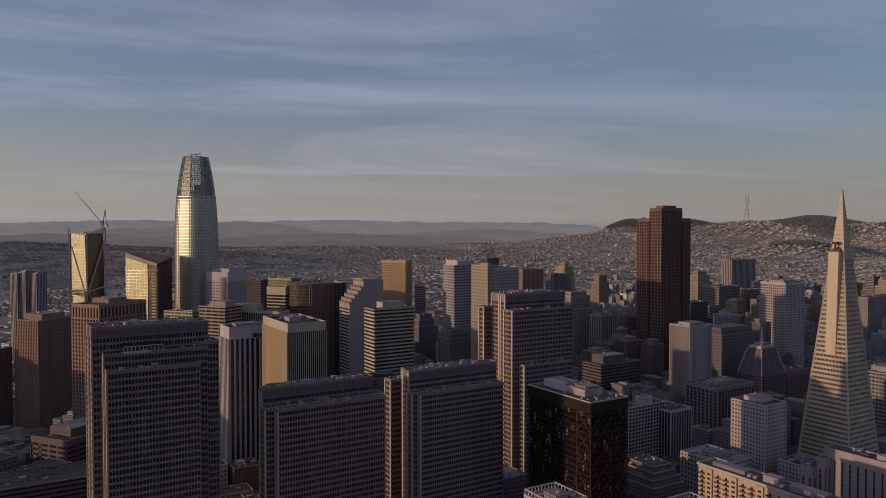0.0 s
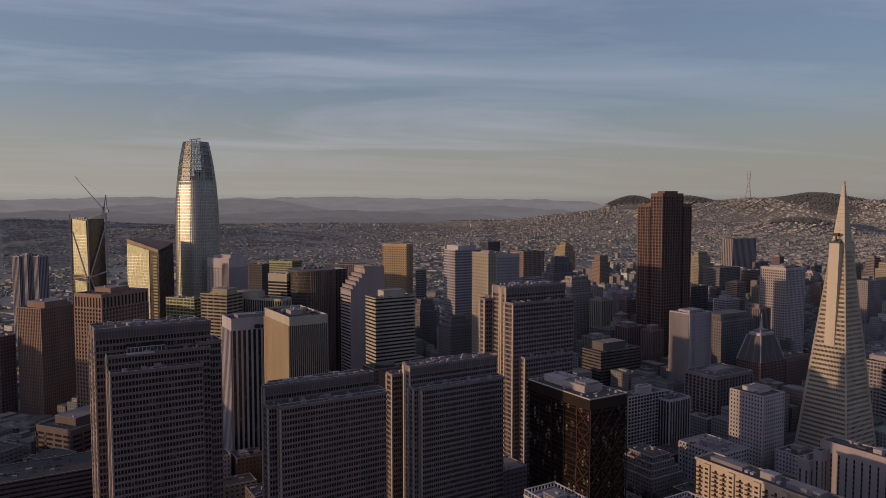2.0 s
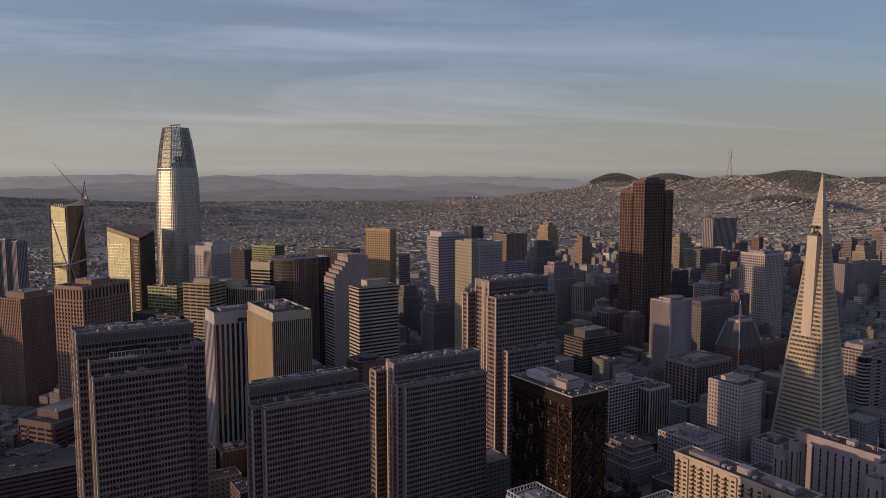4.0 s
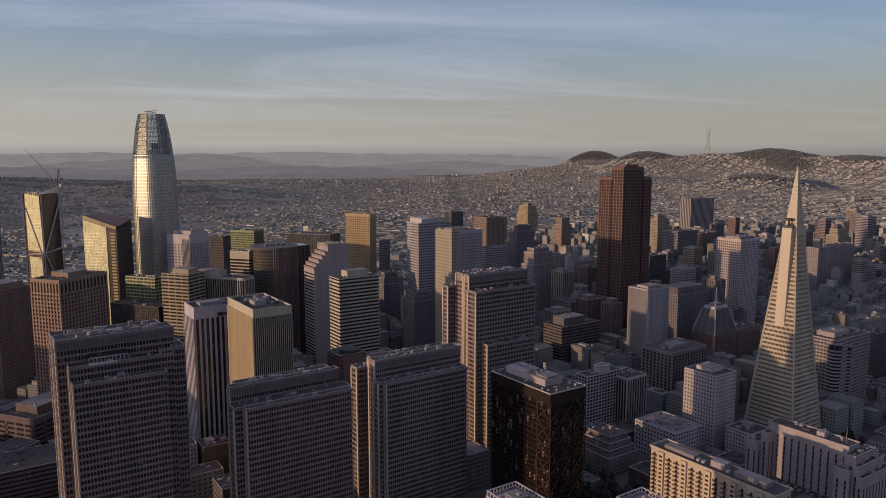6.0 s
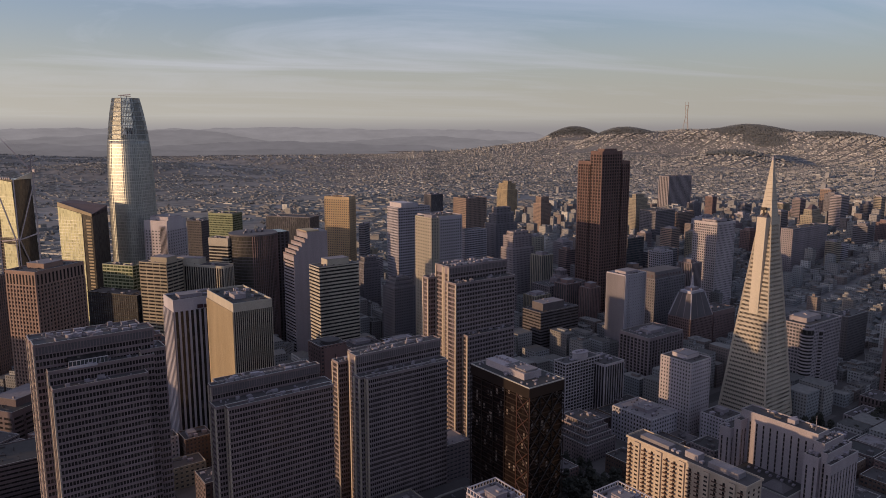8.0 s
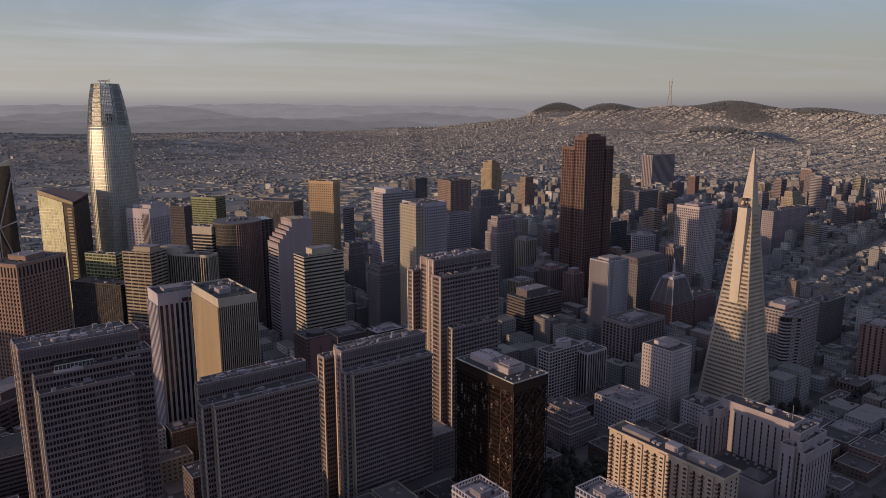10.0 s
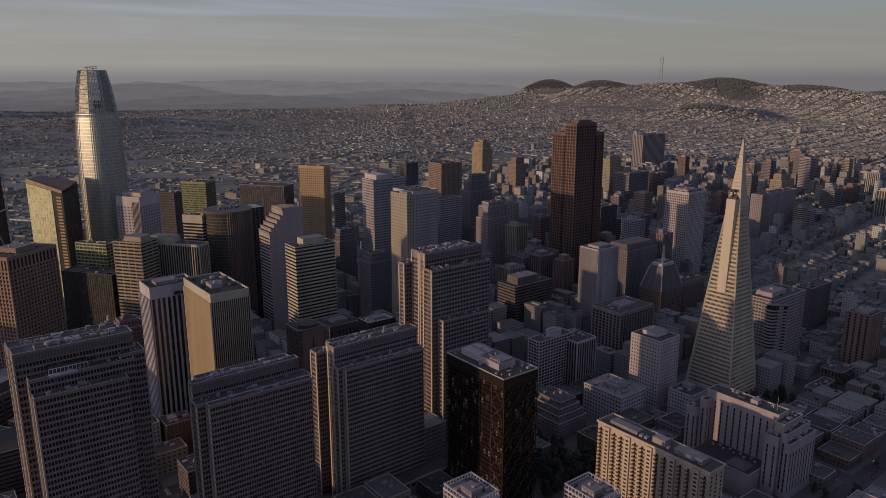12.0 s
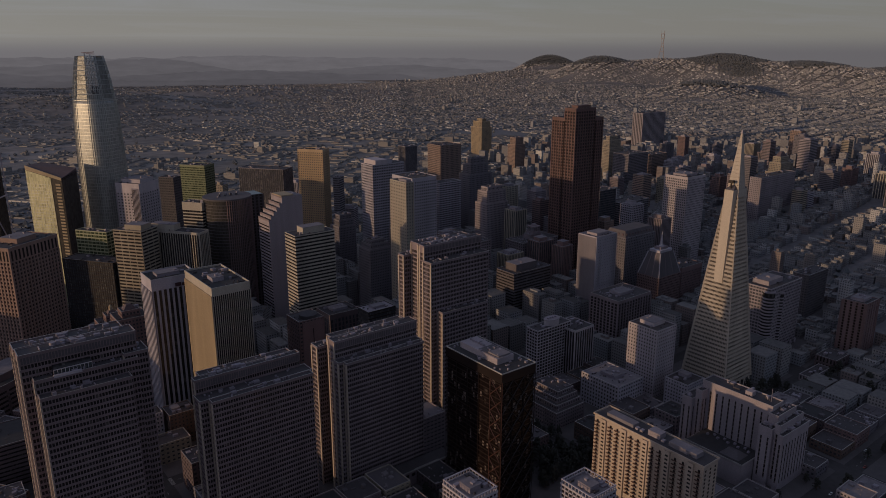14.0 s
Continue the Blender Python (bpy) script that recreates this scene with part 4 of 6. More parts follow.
            for o in (-1, 1):
                add_bar(bm, turn @ Vector(((c + o / 6) * at(0), -at(0), 0)), top, 0.7)
            part("leg_truss", bm, QUARTZ, root)
    bm = bmesh.new()
    add_box(bm, -15, 15, -15, 15, 0, foot + 0.2)
    part("lobby", bm, GLASS, root)
    claim(x, y, NORTH, -30, 30, -30, 30)


pyramid_tower()


def rounded(s, r, h, n=10):
    """A rounded square of half-width s and corner radius r at height h."""
    out = []
    for cx, cy, a0 in ((s - r, s - r, 0), (-s + r, s - r, 90), (-s + r, -s + r, 180), (s - r, -s + r, 270)):
        for k in range(n):
            a = radians(a0 + 90 * k / (n - 1))
            out.append((cx + r * math.cos(a), cy + r * math.sin(a), h))
    return out


def obelisk_tower():
    x, y, top = -339.5, 1006.4, 328.0
    root = base("obelisk_tower", x, y, SOUTH, "tall glass obelisk tower with a rounded taper and unfinished steel crown", "skyscraper")
    z = root.location[2]
    H = top - z
    size = lambda h: 25.2 * (1 - 0.43 * max(0.0, (h / H - 0.30) / 0.70) ** 4.4)
    rad = lambda h: size(h) * 0.62
    full = 272.0
    bm = bmesh.new()
    hs = [full * k / 34 for k in range(35)]
    rings = [[bm.verts.new(p) for p in rounded(size(a), rad(a), a)] for a in hs]
    for lo, up in zip(rings, rings[1:]):
        for i in range(len(lo)):
            j = (i + 1) % len(lo)
            bm.faces.new((lo[i], lo[j], up[j], up[i])).smooth = True
    bm.faces.new(rings[-1])
    part("curtain_wall", bm, MIRROR, root)
    for k in range(62):
        h = full * (k + 0.5) / 62
        bm = bmesh.new()
        add_prism(bm, rounded(size(h) + 0.3, rad(h) + 0.3, h), rounded(size(h) + 0.3, rad(h) + 0.3, h + 0.6))
        part("sunshade", bm, STEEL, root)
    count = len(rounded(1, 0.6, 0))
    for i in range(count):
        bm = bmesh.new()
        pts = [Vector(rounded(size(h) + 0.2, rad(h) + 0.2, h)[i]) for h in hs]
        for a, b in zip(pts, pts[1:]):
            add_bar(bm, a, b, 0.34)
        part("mullion", bm, STEEL, root)
    # lattice crown
    levels = [full + (H - full) * k / 9 for k in range(10)]
    for h in levels:
        bm = bmesh.new()
        ring = rounded(size(h), rad(h), h)
        for a, b in zip(ring, ring[1:] + ring[:1]):
            add_bar(bm, a, b, 0.4)
        part("crown_ring", bm, STEEL, root)
    for i in range(count):
        bm = bmesh.new()
        for a, b in zip(levels, levels[1:]):
            add_bar(bm, rounded(size(a), rad(a), a)[i], rounded(size(b), rad(b), b)[i], 0.35)
        part("crown_post", bm, STEEL, root)
    for i in range(0, count, 2):
        bm = bmesh.new()
        for k, (a, b) in enumerate(zip(levels, levels[1:])):
            add_bar(bm, rounded(size(a), rad(a), a)[(i + k % 2) % count], rounded(size(b), rad(b), b)[(i + 1 - k % 2) % count], 0.3)
        part("crown_brace", bm, STEEL, root)
    # panels already hung on the crown, open only at the corner towards the bay
    for lo, hi, i0, i1 in ((0, 9, 21, 31), (0, 9, 37, 48), (0, 1, 31, 37)):
        bm = bmesh.new()
        for a, b in zip(levels[lo:hi], levels[lo + 1 : hi + 1]):
            ra, rb = rounded(size(a) - 0.3, rad(a), a), rounded(size(b) - 0.3, rad(b), b)
            for i in range(i0, i1):
                bm.faces.new([bm.verts.new(p) for p in (ra[i % count], ra[(i + 1) % count], rb[(i + 1) % count], rb[i % count])])
        bmesh.ops.solidify(bm, geom=bm.faces[:], thickness=0.2)
        part("crown_panel", bm, MIRROR, root)
    bm = bmesh.new()
    add_box(bm, -4, 4, 0, 8, full - 1, H - 38)
    part("lift_core", bm, GREY, root)
    bm = bmesh.new()
    add_bar(bm, (-9, 2, H - 2), (-9, 2, H + 5), 0.7)
    add_bar(bm, (-13, 2, H + 4), (8, 0, H + 5), 0.6)
    add_bar(bm, (5, -4, H - 2), (5, -4, H + 3), 0.6)
    add_bar(bm, (0, -5, H + 3), (11, -3, H + 2.5), 0.5)
    part("hoist_frame", bm, UNIT, root, "steel hoist frame at the top")
    claim(x, y, SOUTH, -27, 27, -27, 27)


obelisk_tower()


def granite_tower():
    """The dark red-brown tower of stepped blocks and deep bays."""
    x, y = 298.0, 985.0
    root = base("granite_tower", x, y, NORTH, "massive dark red-brown granite tower with deep bay windows", "skyscraper")
    z = root.location[2]
    for x0, x1, y0, y1, top in ((0, 40, 0, 20, 257), (0, 40, 20.1, 43, 243), (40.1, 57, 0, 43, 243)):
        facade(root, x0, x1, y0, y1, 0, top - z, 4.4, 4.8, CARNELIAN, GLASS, band=0.38, pier=1.45, proud=0.5, rib=0.4, crown=4)
        roofing(root, x0, x1, y0, y1, top - z, CARNELIAN, ROOF, 0.8, None, 2, 5, 0.5)
    box_part("penthouse", root, CARNELIAN, 8, 34, 4, 16, 257.2 - z, 261 - z)
    claim(x, y, NORTH, -2, 64, -2, 46)


granite_tower()


def braced_tower():
    """The black glass block inside an outer frame of crossed braces."""
    x, y, w, d, top = 96.9, 458.0, 33.0, 63.5, 118.5
    root = base("braced_tower", x, y, NORTH, "black glass office block inside an outer frame of crossed steel braces")
    z = root.location[2]
    h = top - z
    bm = bmesh.new()
    add_box(bm, 0.9, w - 0.9, 0.9, d - 0.9, 0, h - 7)
    # glints painted in: a few paler panes among the black ones
    part("glazing", bm, window_glass("black glass with painted glints", (0.009, 0.006, 0.006), (0.20, 0.16, 0.145), (1.6, 1.6, 3.9), 0.08, gloss=0.1), root)
    for k in range(27):
        a = 6 + k * 3.85
        if a < h - 9:
            box_part("spandrel", root, BLACK, 0.75, w - 0.75, 0.75, d - 0.75, a, a + 0.9)
    box_part("crown", root, BLACK, 0, w, 0, d, h - 7, h)
    box_part("roof", root, TAR, 0.6, w - 0.6, 0.6, d - 0.6, h, h + 0.3)
    for a in ((0, w, 0, 0.5), (0, w, d - 0.5, d), (0, 0.5, 0.5, d - 0.5), (w - 0.5, w, 0.5, d - 0.5)):
        box_part("parapet", root, COPING, *a, h, h + 0.8)
    box_part("penthouse", root, STONE, 8, 24, 14, 56, h + 0.3, h + 5)
    box_part("penthouse", root, DARKGREY, 9, 23, 18, 36, h + 5, h + 5.4)
    box_part("penthouse_roof", root, PALE_ROOF, 10, 22, 15, 26, h + 5.4, h + 6.4)
    for i in range(6):
        bm = bmesh.new()
        add_bar(bm, (16, 38 + i * 3, h + 5), (16, 38 + i * 3, h + 6.6), 1.1, 1.0, 10)
        part("cooling_fan", bm, UNIT, root)
    rnd = random.Random(8)
    bm = bmesh.new()
    for _ in range(46):
        ux, uy = rnd.uniform(1.5, w - 3), rnd.uniform(1.5, d - 3)
        on = 8 < ux < 23 and 14 < uy < 55
        a = h + (5.4 if on else 0.3)
        add_box(bm, ux, ux + rnd.uniform(0.5, 2.2), uy, uy + rnd.uniform(0.5, 2.2), a, a + rnd.uniform(0.5, 1.6))
    tagged(part("roof_plant", bm, UNIT, root), kind="stuff")
    # braces: crossed bars between posts
    rows = 8
    zs = [6 + (h - 13) * k / rows for k in range(rows + 1)]

    def frame_face(n, at, bays, steel):
        for i in range(n + 1):
            bm = bmesh.new()
            add_bar(bm, at(i / n, 0), at(i / n, h - 6), 0.42)
            part("post", bm, steel if i in bays or i - 1 in bays else BLACK, root)
        for i in bays:
            for a, b in zip(zs, zs[1:]):
                bm = bmesh.new()
                add_bar(bm, at(i / n, a), at((i + 1) / n, b), 0.4)
                add_bar(bm, at((i + 1) / n, a), at(i / n, b), 0.4)
                part("cross_brace", bm, steel, root)

    # sunlit bay in bronze, shaded faces in black: light put into the colour
    frame_face(5, lambda u, q: (0.3, d * u, q), (0,), BRONZE)
    frame_face(3, lambda u, q: (w * u, 0.3, q), (0, 1, 2), BLACK)
    frame_face(5, lambda u, q: (w - 0.3, d * u, q), (0,), BLACK)
    frame_face(3, lambda u, q: (w * u, d - 0.3, q), (0, 1, 2), BLACK)
    claim(x, y, NORTH, 0, w, 0, d)


braced_tower()


def balcony_block():
    x, y, w, d, top = 220.7, 399.8, 17.0, 92.0, 74.0
    root = base("apartment_block", x, y, NORTH, "long pale apartment block with many balconies and a flat roof")
    z = root.location[2]
    h = top - z
    bm = bmesh.new()
    add_box(bm, 0, w, 0, d, 0, h)
    part("wall", bm, CREAM, root)
    box_part("roof", root, ROOF, 0.5, w - 0.5, 0.5, d - 0.5, h, h + 0.2)
    for a in ((-0.8, w + 0.8, -0.8, -0.3), (-0.8, w + 0.8, d + 0.3, d + 0.8), (-0.8, -0.3, -0.3, d + 0.3), (w + 0.3, w + 0.8, -0.3, d + 0.3)):
        box_part("cornice", root, CREAM, *a, h - 0.6, h + 0.9)
    box_part("penthouse", root, GREY, 4, 12, 8, 30, h + 0.2, h + 3.6)
    box_part("penthouse", root, UNIT, 5, 12, 38, 48, h + 0.2, h + 4.4)
    box_part("penthouse", root, GREY, 4, 11, 60, 84, h + 0.2, h + 2.8)
    for yy in (12, 34, 52, 56):
        box_part("roof_unit", root, UNIT, 4, 7, yy, yy + 2.4, h + 0.2, h + 1.8)
    floors = int(h / 3.0)
    bays = 15
    for i in range(1, bays, 3):
        c = d * (i + 0.5) / bays
        box_part("projecting_bay", root, CREAM, -1.3, 0, c - 2.3, c + 2.3, 0, h - 1.2)
    for k in range(2, min(floors, 18)):
        a = h - (k - 1) * 3.0 - 2.6
        for i in range(bays):
            c = d * (i + 0.5) / bays
            if i % 3 == 1:
                box_part("window", root, GLASS, -1.36, -1.2, c - 1.2, c + 1.2, a + 0.6, a + 1.9)
            else:
                box_part("window", root, GLASS, -0.06, 0.2, c - 0.8, c + 0.8, a, a + 1.9)
                box_part("balcony", root, CREAM, -1.6, 0, c - 1.9, c + 1.9, a - 0.25, a)
                box_part("balcony_rail", root, BRONZE, -1.6, -1.5, c - 1.9, c + 1.9, a, a + 1.0)
        for i in range(3):
            c = w * (i + 0.5) / 3
            box_part("window", root, GLASS, c - 0.8, c + 0.8, -0.06, 0.2, a + 0.3, a + 1.9)
    claim(x, y, NORTH, -2, w + 1, -1, d + 1)


balcony_block()


def federal_building():
    """White pre-war office building: a tall middle between two lower towers."""
    x, y = 319.0, 485.0
    root = base("federal_building", x, y, NORTH, "white stone government building with tall window bays and corner towers")
    z = root.location[2]

    def block(x0, x1, y0, y1, top, bay, seed):
        h = top - z
        bm = bmesh.new()
        add_box(bm, x0, x1, y0, y1, 0, h)
        part("wall", bm, STONE, root)
        roofing(root, x0, x1, y0, y1, h + 0.1, STONE, ROOF, 1.2, None, 4, seed, 0.02)
        lo, hi = 8.0, h - 7
        ny, nx = max(1, int((y1 - y0) / bay)), max(1, int((x1 - x0) / bay))
        rows = int((hi - lo) / 3.8)
        for face in ("east", "north", "west"):
            n = nx if face == "north" else ny
            for i in range(n):
                c = (x0 + (x1 - x0) * (i + 0.5) / n) if face == "north" else (y0 + (y1 - y0) * (i + 0.5) / n)
                if face == "north":
                    box_part("window_bay", root, GLASS, c - 0.62, c + 0.62, y0 - 0.05, y0 + 0.2, lo, hi)
                elif face == "east":
                    box_part("window_bay", root, GLASS, x0 - 0.05, x0 + 0.2, c - 0.62, c + 0.62, lo, hi)
                else:
                    box_part("window_bay", root, GLASS, x1 - 0.2, x1 + 0.05, c - 0.62, c + 0.62, lo, hi)
            if face == "west":
                continue
            for i in range(n):
                bm = bmesh.new()
                c = (x0 + (x1 - x0) * (i + 0.5) / n) if face == "north" else (y0 + (y1 - y0) * (i + 0.5) / n)
                for k in range(rows):
                    a = lo + (hi - lo) * k / rows
                    if face == "north":
                        add_box(bm, c - 0.62, c + 0.62, y0 - 0.12, y0, a, a + 1.3)
                    else:
                        add_box(bm, x0 - 0.12, x0, c - 0.62, c + 0.62, a, a + 1.3)
                tagged(part("spandrel_strip", bm, BROWN, root), kind="stuff")

    block(0, 16, 0, 62, 66, 5.2, 1)
    block(-6, 22, -8, -0.1, 63, 4.0, 6)
    block(-10, 26, -12.5, -8.1, 58, 4.2, 2)
    block(-13, 27.4, -17, -12.6, 52, 4.2, 5)
    block(-13, -6.1, -8, 3, 54, 4.2, 7)
    block(-9, 12, 56, 62, 60, 4.2, 4)
    block(-13, 12, 62.1, 72, 52, 4.2, 3)
    court = 24 - z
    box_part("court_wing", root, STONE, -30, -0.2, 4, 55, 0, court)
    box_part("court_roof", root, TAR, -29.5, -0.5, 4.5, 54.5, court, court + 0.3)
    bm = bmesh.new()
    add_prism(bm, [(-26, 9, court + 0.3), (-12, 9, court + 0.3), (-12, 26, court + 0.3), (-26, 26, court + 0.3)], [(-20.5, 14, court + 4.5), (-17.5, 14, court + 4.5), (-17.5, 21, court + 4.5), (-20.5, 21, court + 4.5)])
    part("skylight", bm, DARKGREY, root, "dark hipped skylight")
    box_part("court_wall", root, COPING, -30.4, -30, 4, 55, court, court + 1.1)
    box_part("court_wall", root, COPING, -30.4, -0.2, 3.6, 4, court, court + 1.1)
    for i in range(9):
        box_part("roof_unit", root, UNIT, -9 + (i % 2) * 3, -7 + (i % 2) * 3, 10 + 4.6 * i, 12 + 4.6 * i, court + 0.3, court + 1.6)
    bm = bmesh.new()
    add_bar(bm, (8, 6, 66 - z), (8, 6, 78 - z), 0.3, 0.15, 6)
    part("flagpole", bm, UNIT, root)
    box_part("stair_head", root, STONE, 4, 10, 20, 26, 66.1 - z, 70 - z)
    claim(x, y, NORTH, -31, 28, -18, 74)


federal_building()
# ---- further towers of their own shape ----
def curved_tower():
    """Bronze glass drum with a ribbed flank and a slab at its side."""
    x, y, top, r = -163.0, 905.0, 162.0, 29.0
    root = base("curved_tower", x, y, NORTH, "dark smoked glass office tower with a curved ribbed front")
    z = root.location[2]
    h = top - z
    n = 72
    ring = lambda rr, hh: [(rr * math.cos(2 * math.pi * i / n), rr * math.sin(2 * math.pi * i / n), hh) for i in range(n)]
    bm = bmesh.new()
    add_prism(bm, ring(r, 0), ring(r, h))
    part("curtain_wall", bm, SMOKED, root)
    for k in range(int(h / 3.9)):
        bm = bmesh.new()
        add_prism(bm, ring(r + 0.12, k * 3.9), ring(r + 0.12, k * 3.9 + 0.7))
        part("spandrel", bm, DARKGREY, root)
    for i in range(n):
        a = 2 * math.pi * (i + 0.5) / n
        if math.cos(a + 0.55) > 0.15:
            bm = bmesh.new()
            p, q = Vector((r * math.cos(a), r * math.sin(a), 0)), Vector((r * math.cos(a), r * math.sin(a), h - 1))
            add_bar(bm, p, q, 0.55)
            part("rib", bm, PINK, root)
    bm = bmesh.new()
    add_prism(bm, ring(r + 0.25, h - 1.2), ring(r + 0.25, h + 0.6))
    part("parapet", bm, DARKGREY, root)
    for i in range(9):
        box_part("roof_unit", root, DARKGREY if i % 2 else UNIT, -14 + 3.4 * i, -12 + 3.4 * i, -6 + (i * 5) % 11, -3 + (i * 5) % 11, h + 0.6, h + 2 + (i % 3))
    facade(root, 22, 44, -6, 20, 0, h - 1, 3.9, 6, DARKGREY, GLASS, band=0.2, pier=2.2, proud=0.3)
    claim(x, y, NORTH, -30, 45, -30, 30)


curved_tower()


def terraced_tower():
    """Grey slab whose top comes down in planted terraces."""
    x, y = -98.3, 854.7
    root = base("terraced_tower", x, y, NORTH, "grey office slab with a blank flank and stepped planted terraces")
    z = root.location[2]
    d = 30
    edges = [(8, 34, 168), (4.5, 8, 160), (0.5, 4.5, 155.5), (-3.5, 0.5, 151), (-7.5, -3.5, 146.5), (-10, -7.5, 142)]
    for x0, x1, top in edges:
        bm = bmesh.new()
        add_box(bm, x0, x1 - 0.02, 0, d, 0, top - z)
        part("wall", bm, STONE, root)
        box_part("terrace", root, PALE_ROOF, x0, x1 - 0.02, 0.3, d - 0.3, top - z, top - z + 0.3)
        box_part("rail", root, CONCRETE, x0 - 0.25, x0 + 0.15, 0, d, top - z - 1.4, top - z + 0.9)
        if top < 165:
            bm = bmesh.new()
            rnd = random.Random(int(top))
            for k in range(26):
                c = Vector((x0 + 1.6 + rnd.uniform(-0.6, 0.6), rnd.uniform(1.5, d - 1.5), top - z + 0.7))
                leaf_clump(bm, c, rnd.uniform(0.5, 1.0), rnd)
            tagged(part("planting", bm, LEAF, root), kind="stuff")
    for k in range(34):
        a = k * 3.9
        if a + z < 139:
            box_part("window_band", root, GLASS, -10.08, -9.8, 1, d - 1, a + 1.6, a + 3.2)
    box_part("penthouse", root, TAN, 7.6, 24, 2, d - 4, 168.3 - z, 169.6 - z)
    bm = bmesh.new()
    add_bar(bm, (26, 8, 168 - z), (26, 8, 170.4 - z), 1.4, 1.2, 12)
    part("roof_tank", bm, WHITE, root)
    claim(x, y, NORTH, -11, 35, 0, d)


def leaf_clump(bm, c, r, rnd):
    """A rough clump of foliage: an uneven eight-sided lump."""
    top, low = bm.verts.new(c + Vector((rnd.uniform(-0.2, 0.2) * r, 0, r))), bm.verts.new(c - Vector((0, 0, r * 0.8)))
    ring = [bm.verts.new(c + Vector((math.cos(a) * r * rnd.uniform(0.7, 1.25), math.sin(a) * r * rnd.uniform(0.7, 1.25), rnd.uniform(-0.25, 0.25) * r))) for a in (0.3, 1.5, 2.8, 4.0, 5.3)]
    for i in range(5):
        bm.faces.new((ring[i], ring[(i + 1) % 5], top))
        bm.faces.new((ring[(i + 1) % 5], ring[i], low))


terraced_tower()


def spire_tower():
    """Grey tower under a tall hipped roof of dark glass with a spire."""
    x, y, w, d = 368.6, 831.0, 45.0, 32.0
    root = base("spire_tower", x, y, NORTH, "grey stone tower with a dark hipped glass roof and a spire")
    z = root.location[2]
    h = 60 - z
    facade(root, 0, w, 0, d, 0, h, 3.6, 2.7, PINK, GLASS, band=0.45, pier=1.2, crown=1.0)
    low, up = [(0, 0), (w, 0), (w, d), (0, d)], [(9, 7), (w - 9, 7), (w - 9, d - 7), (9, d - 7)]
    bm = bmesh.new()
    add_prism(bm, [(a, b, h) for a, b in low], [(a, b, h + 29) for a, b in up])
    part("hipped_roof", bm, DARKGREY, root)
    for (a, b), (c, e) in zip(low, up):
        bm = bmesh.new()
        add_bar(bm, (a, b, h), (c, e, h + 29), 0.8)
        part("hip", bm, WHITE, root)
    for i in range(1, 3):
        for j in range(4):
            (a, b), (c, e), (a2, b2), (c2, e2) = low[j], up[j], low[(j + 1) % 4], up[(j + 1) % 4]
            u = i / 3
            bm = bmesh.new()
            add_bar(bm, (a + (a2 - a) * u, b + (b2 - b) * u, h), (c + (c2 - c) * u, e + (e2 - e) * u, h + 29), 0.5)
            part("roof_rib", bm, CONCRETE, root)
    box_part("cap", root, WHITE, 10, w - 10, 8, d - 8, h + 29, h + 32)
    box_part("cap", root, CONCRETE, 15, w - 15, 11, d - 11, h + 32, h + 35)
    bm = bmesh.new()
    add_bar(bm, (w / 2, d / 2, h + 35), (w / 2, d / 2, h + 38), 3.0, 1.6, 10)
    add_bar(bm, (w / 2, d / 2, h + 38), (w / 2, d / 2, h + 54), 1.7, 0.3, 10)
    part("spire", bm, WHITE, root)
    claim(x, y, NORTH, 0, w, 0, d)


spire_tower()


def slanted_tower():
    """Glass tower whose roofline slants down to one side."""
    x, y, w, d = -362.3, 925.2, 52.9, 26.0
    root = base("slanted_tower", x, y, SOUTH, "pale reflective glass tower with a slanting roofline")
    z = root.location[2]
    hl, hr = 197 - z, 184 - z
    bm = bmesh.new()
    add_prism(bm, [(-w, 0, 0), (0, 0, 0), (0, d, 0), (-w, d, 0)], [(-w, 0, hl), (0, 0, hr), (0, d, hr + 6), (-w, d, hl + 1)])
    part("curtain_wall", bm, SMOKED, root)
    bm = bmesh.new()
    add_prism(bm, [(-w, -0.5, 0), (-16, -0.5, 0), (-16, 0.1, 0), (-w, 0.1, 0)], [(-w, -0.5, hl - 5), (-16, -0.5, hr), (-16, 0.1, hr), (-w, 0.1, hl - 5)])
    part("glass_screen", bm, GOLD_GLASS, root, "glass screen with a painted pale sun sheen")
    n = 44
    for k in range(n):
        a = k * 4.0
        if a < hr - 8:
            box_part("spandrel", root, TAN, -9.5, -2.5, -0.45, 0.1, a, a + 2.0)
            box_part("floor_edge", root, STEEL, -w, -16.4, -0.62, -0.5, a, a + 0.35)
    for i in range(9):
        u = -w + (w - 16) * i / 8
        box_part("mullion", root, STEEL, u, u + 0.25, -0.66, -0.5, 0, hr - 4)
    bm = bmesh.new()
    add_prism(bm, [(-w, -0.7, hl - 4.5), (0, -0.7, hr - 2.5), (0, 0.2, hr - 2.5), (-w, 0.2, hl - 4.5)], [(-w, -0.7, hl + 1), (0, -0.7, hr + 1), (0, 0.2, hr + 1), (-w, 0.2, hl + 1)])
    part("roof_edge", bm, TAN, root)
    bm = bmesh.new()
    add_prism(bm, [(-w, 0.3, hl - 4), (0, 0.3, hr - 4), (0, d, hr + 2), (-w, d, hl - 3)], [(-w, 0.3, hl + 0.3), (0, 0.3, hr + 0.3), (0, d, hr + 9), (-w, d, hl + 1.4)])
    part("roof", bm, BROWN, root)
    claim(x, y, SOUTH, -w, 0, 0, d)


slanted_tower()


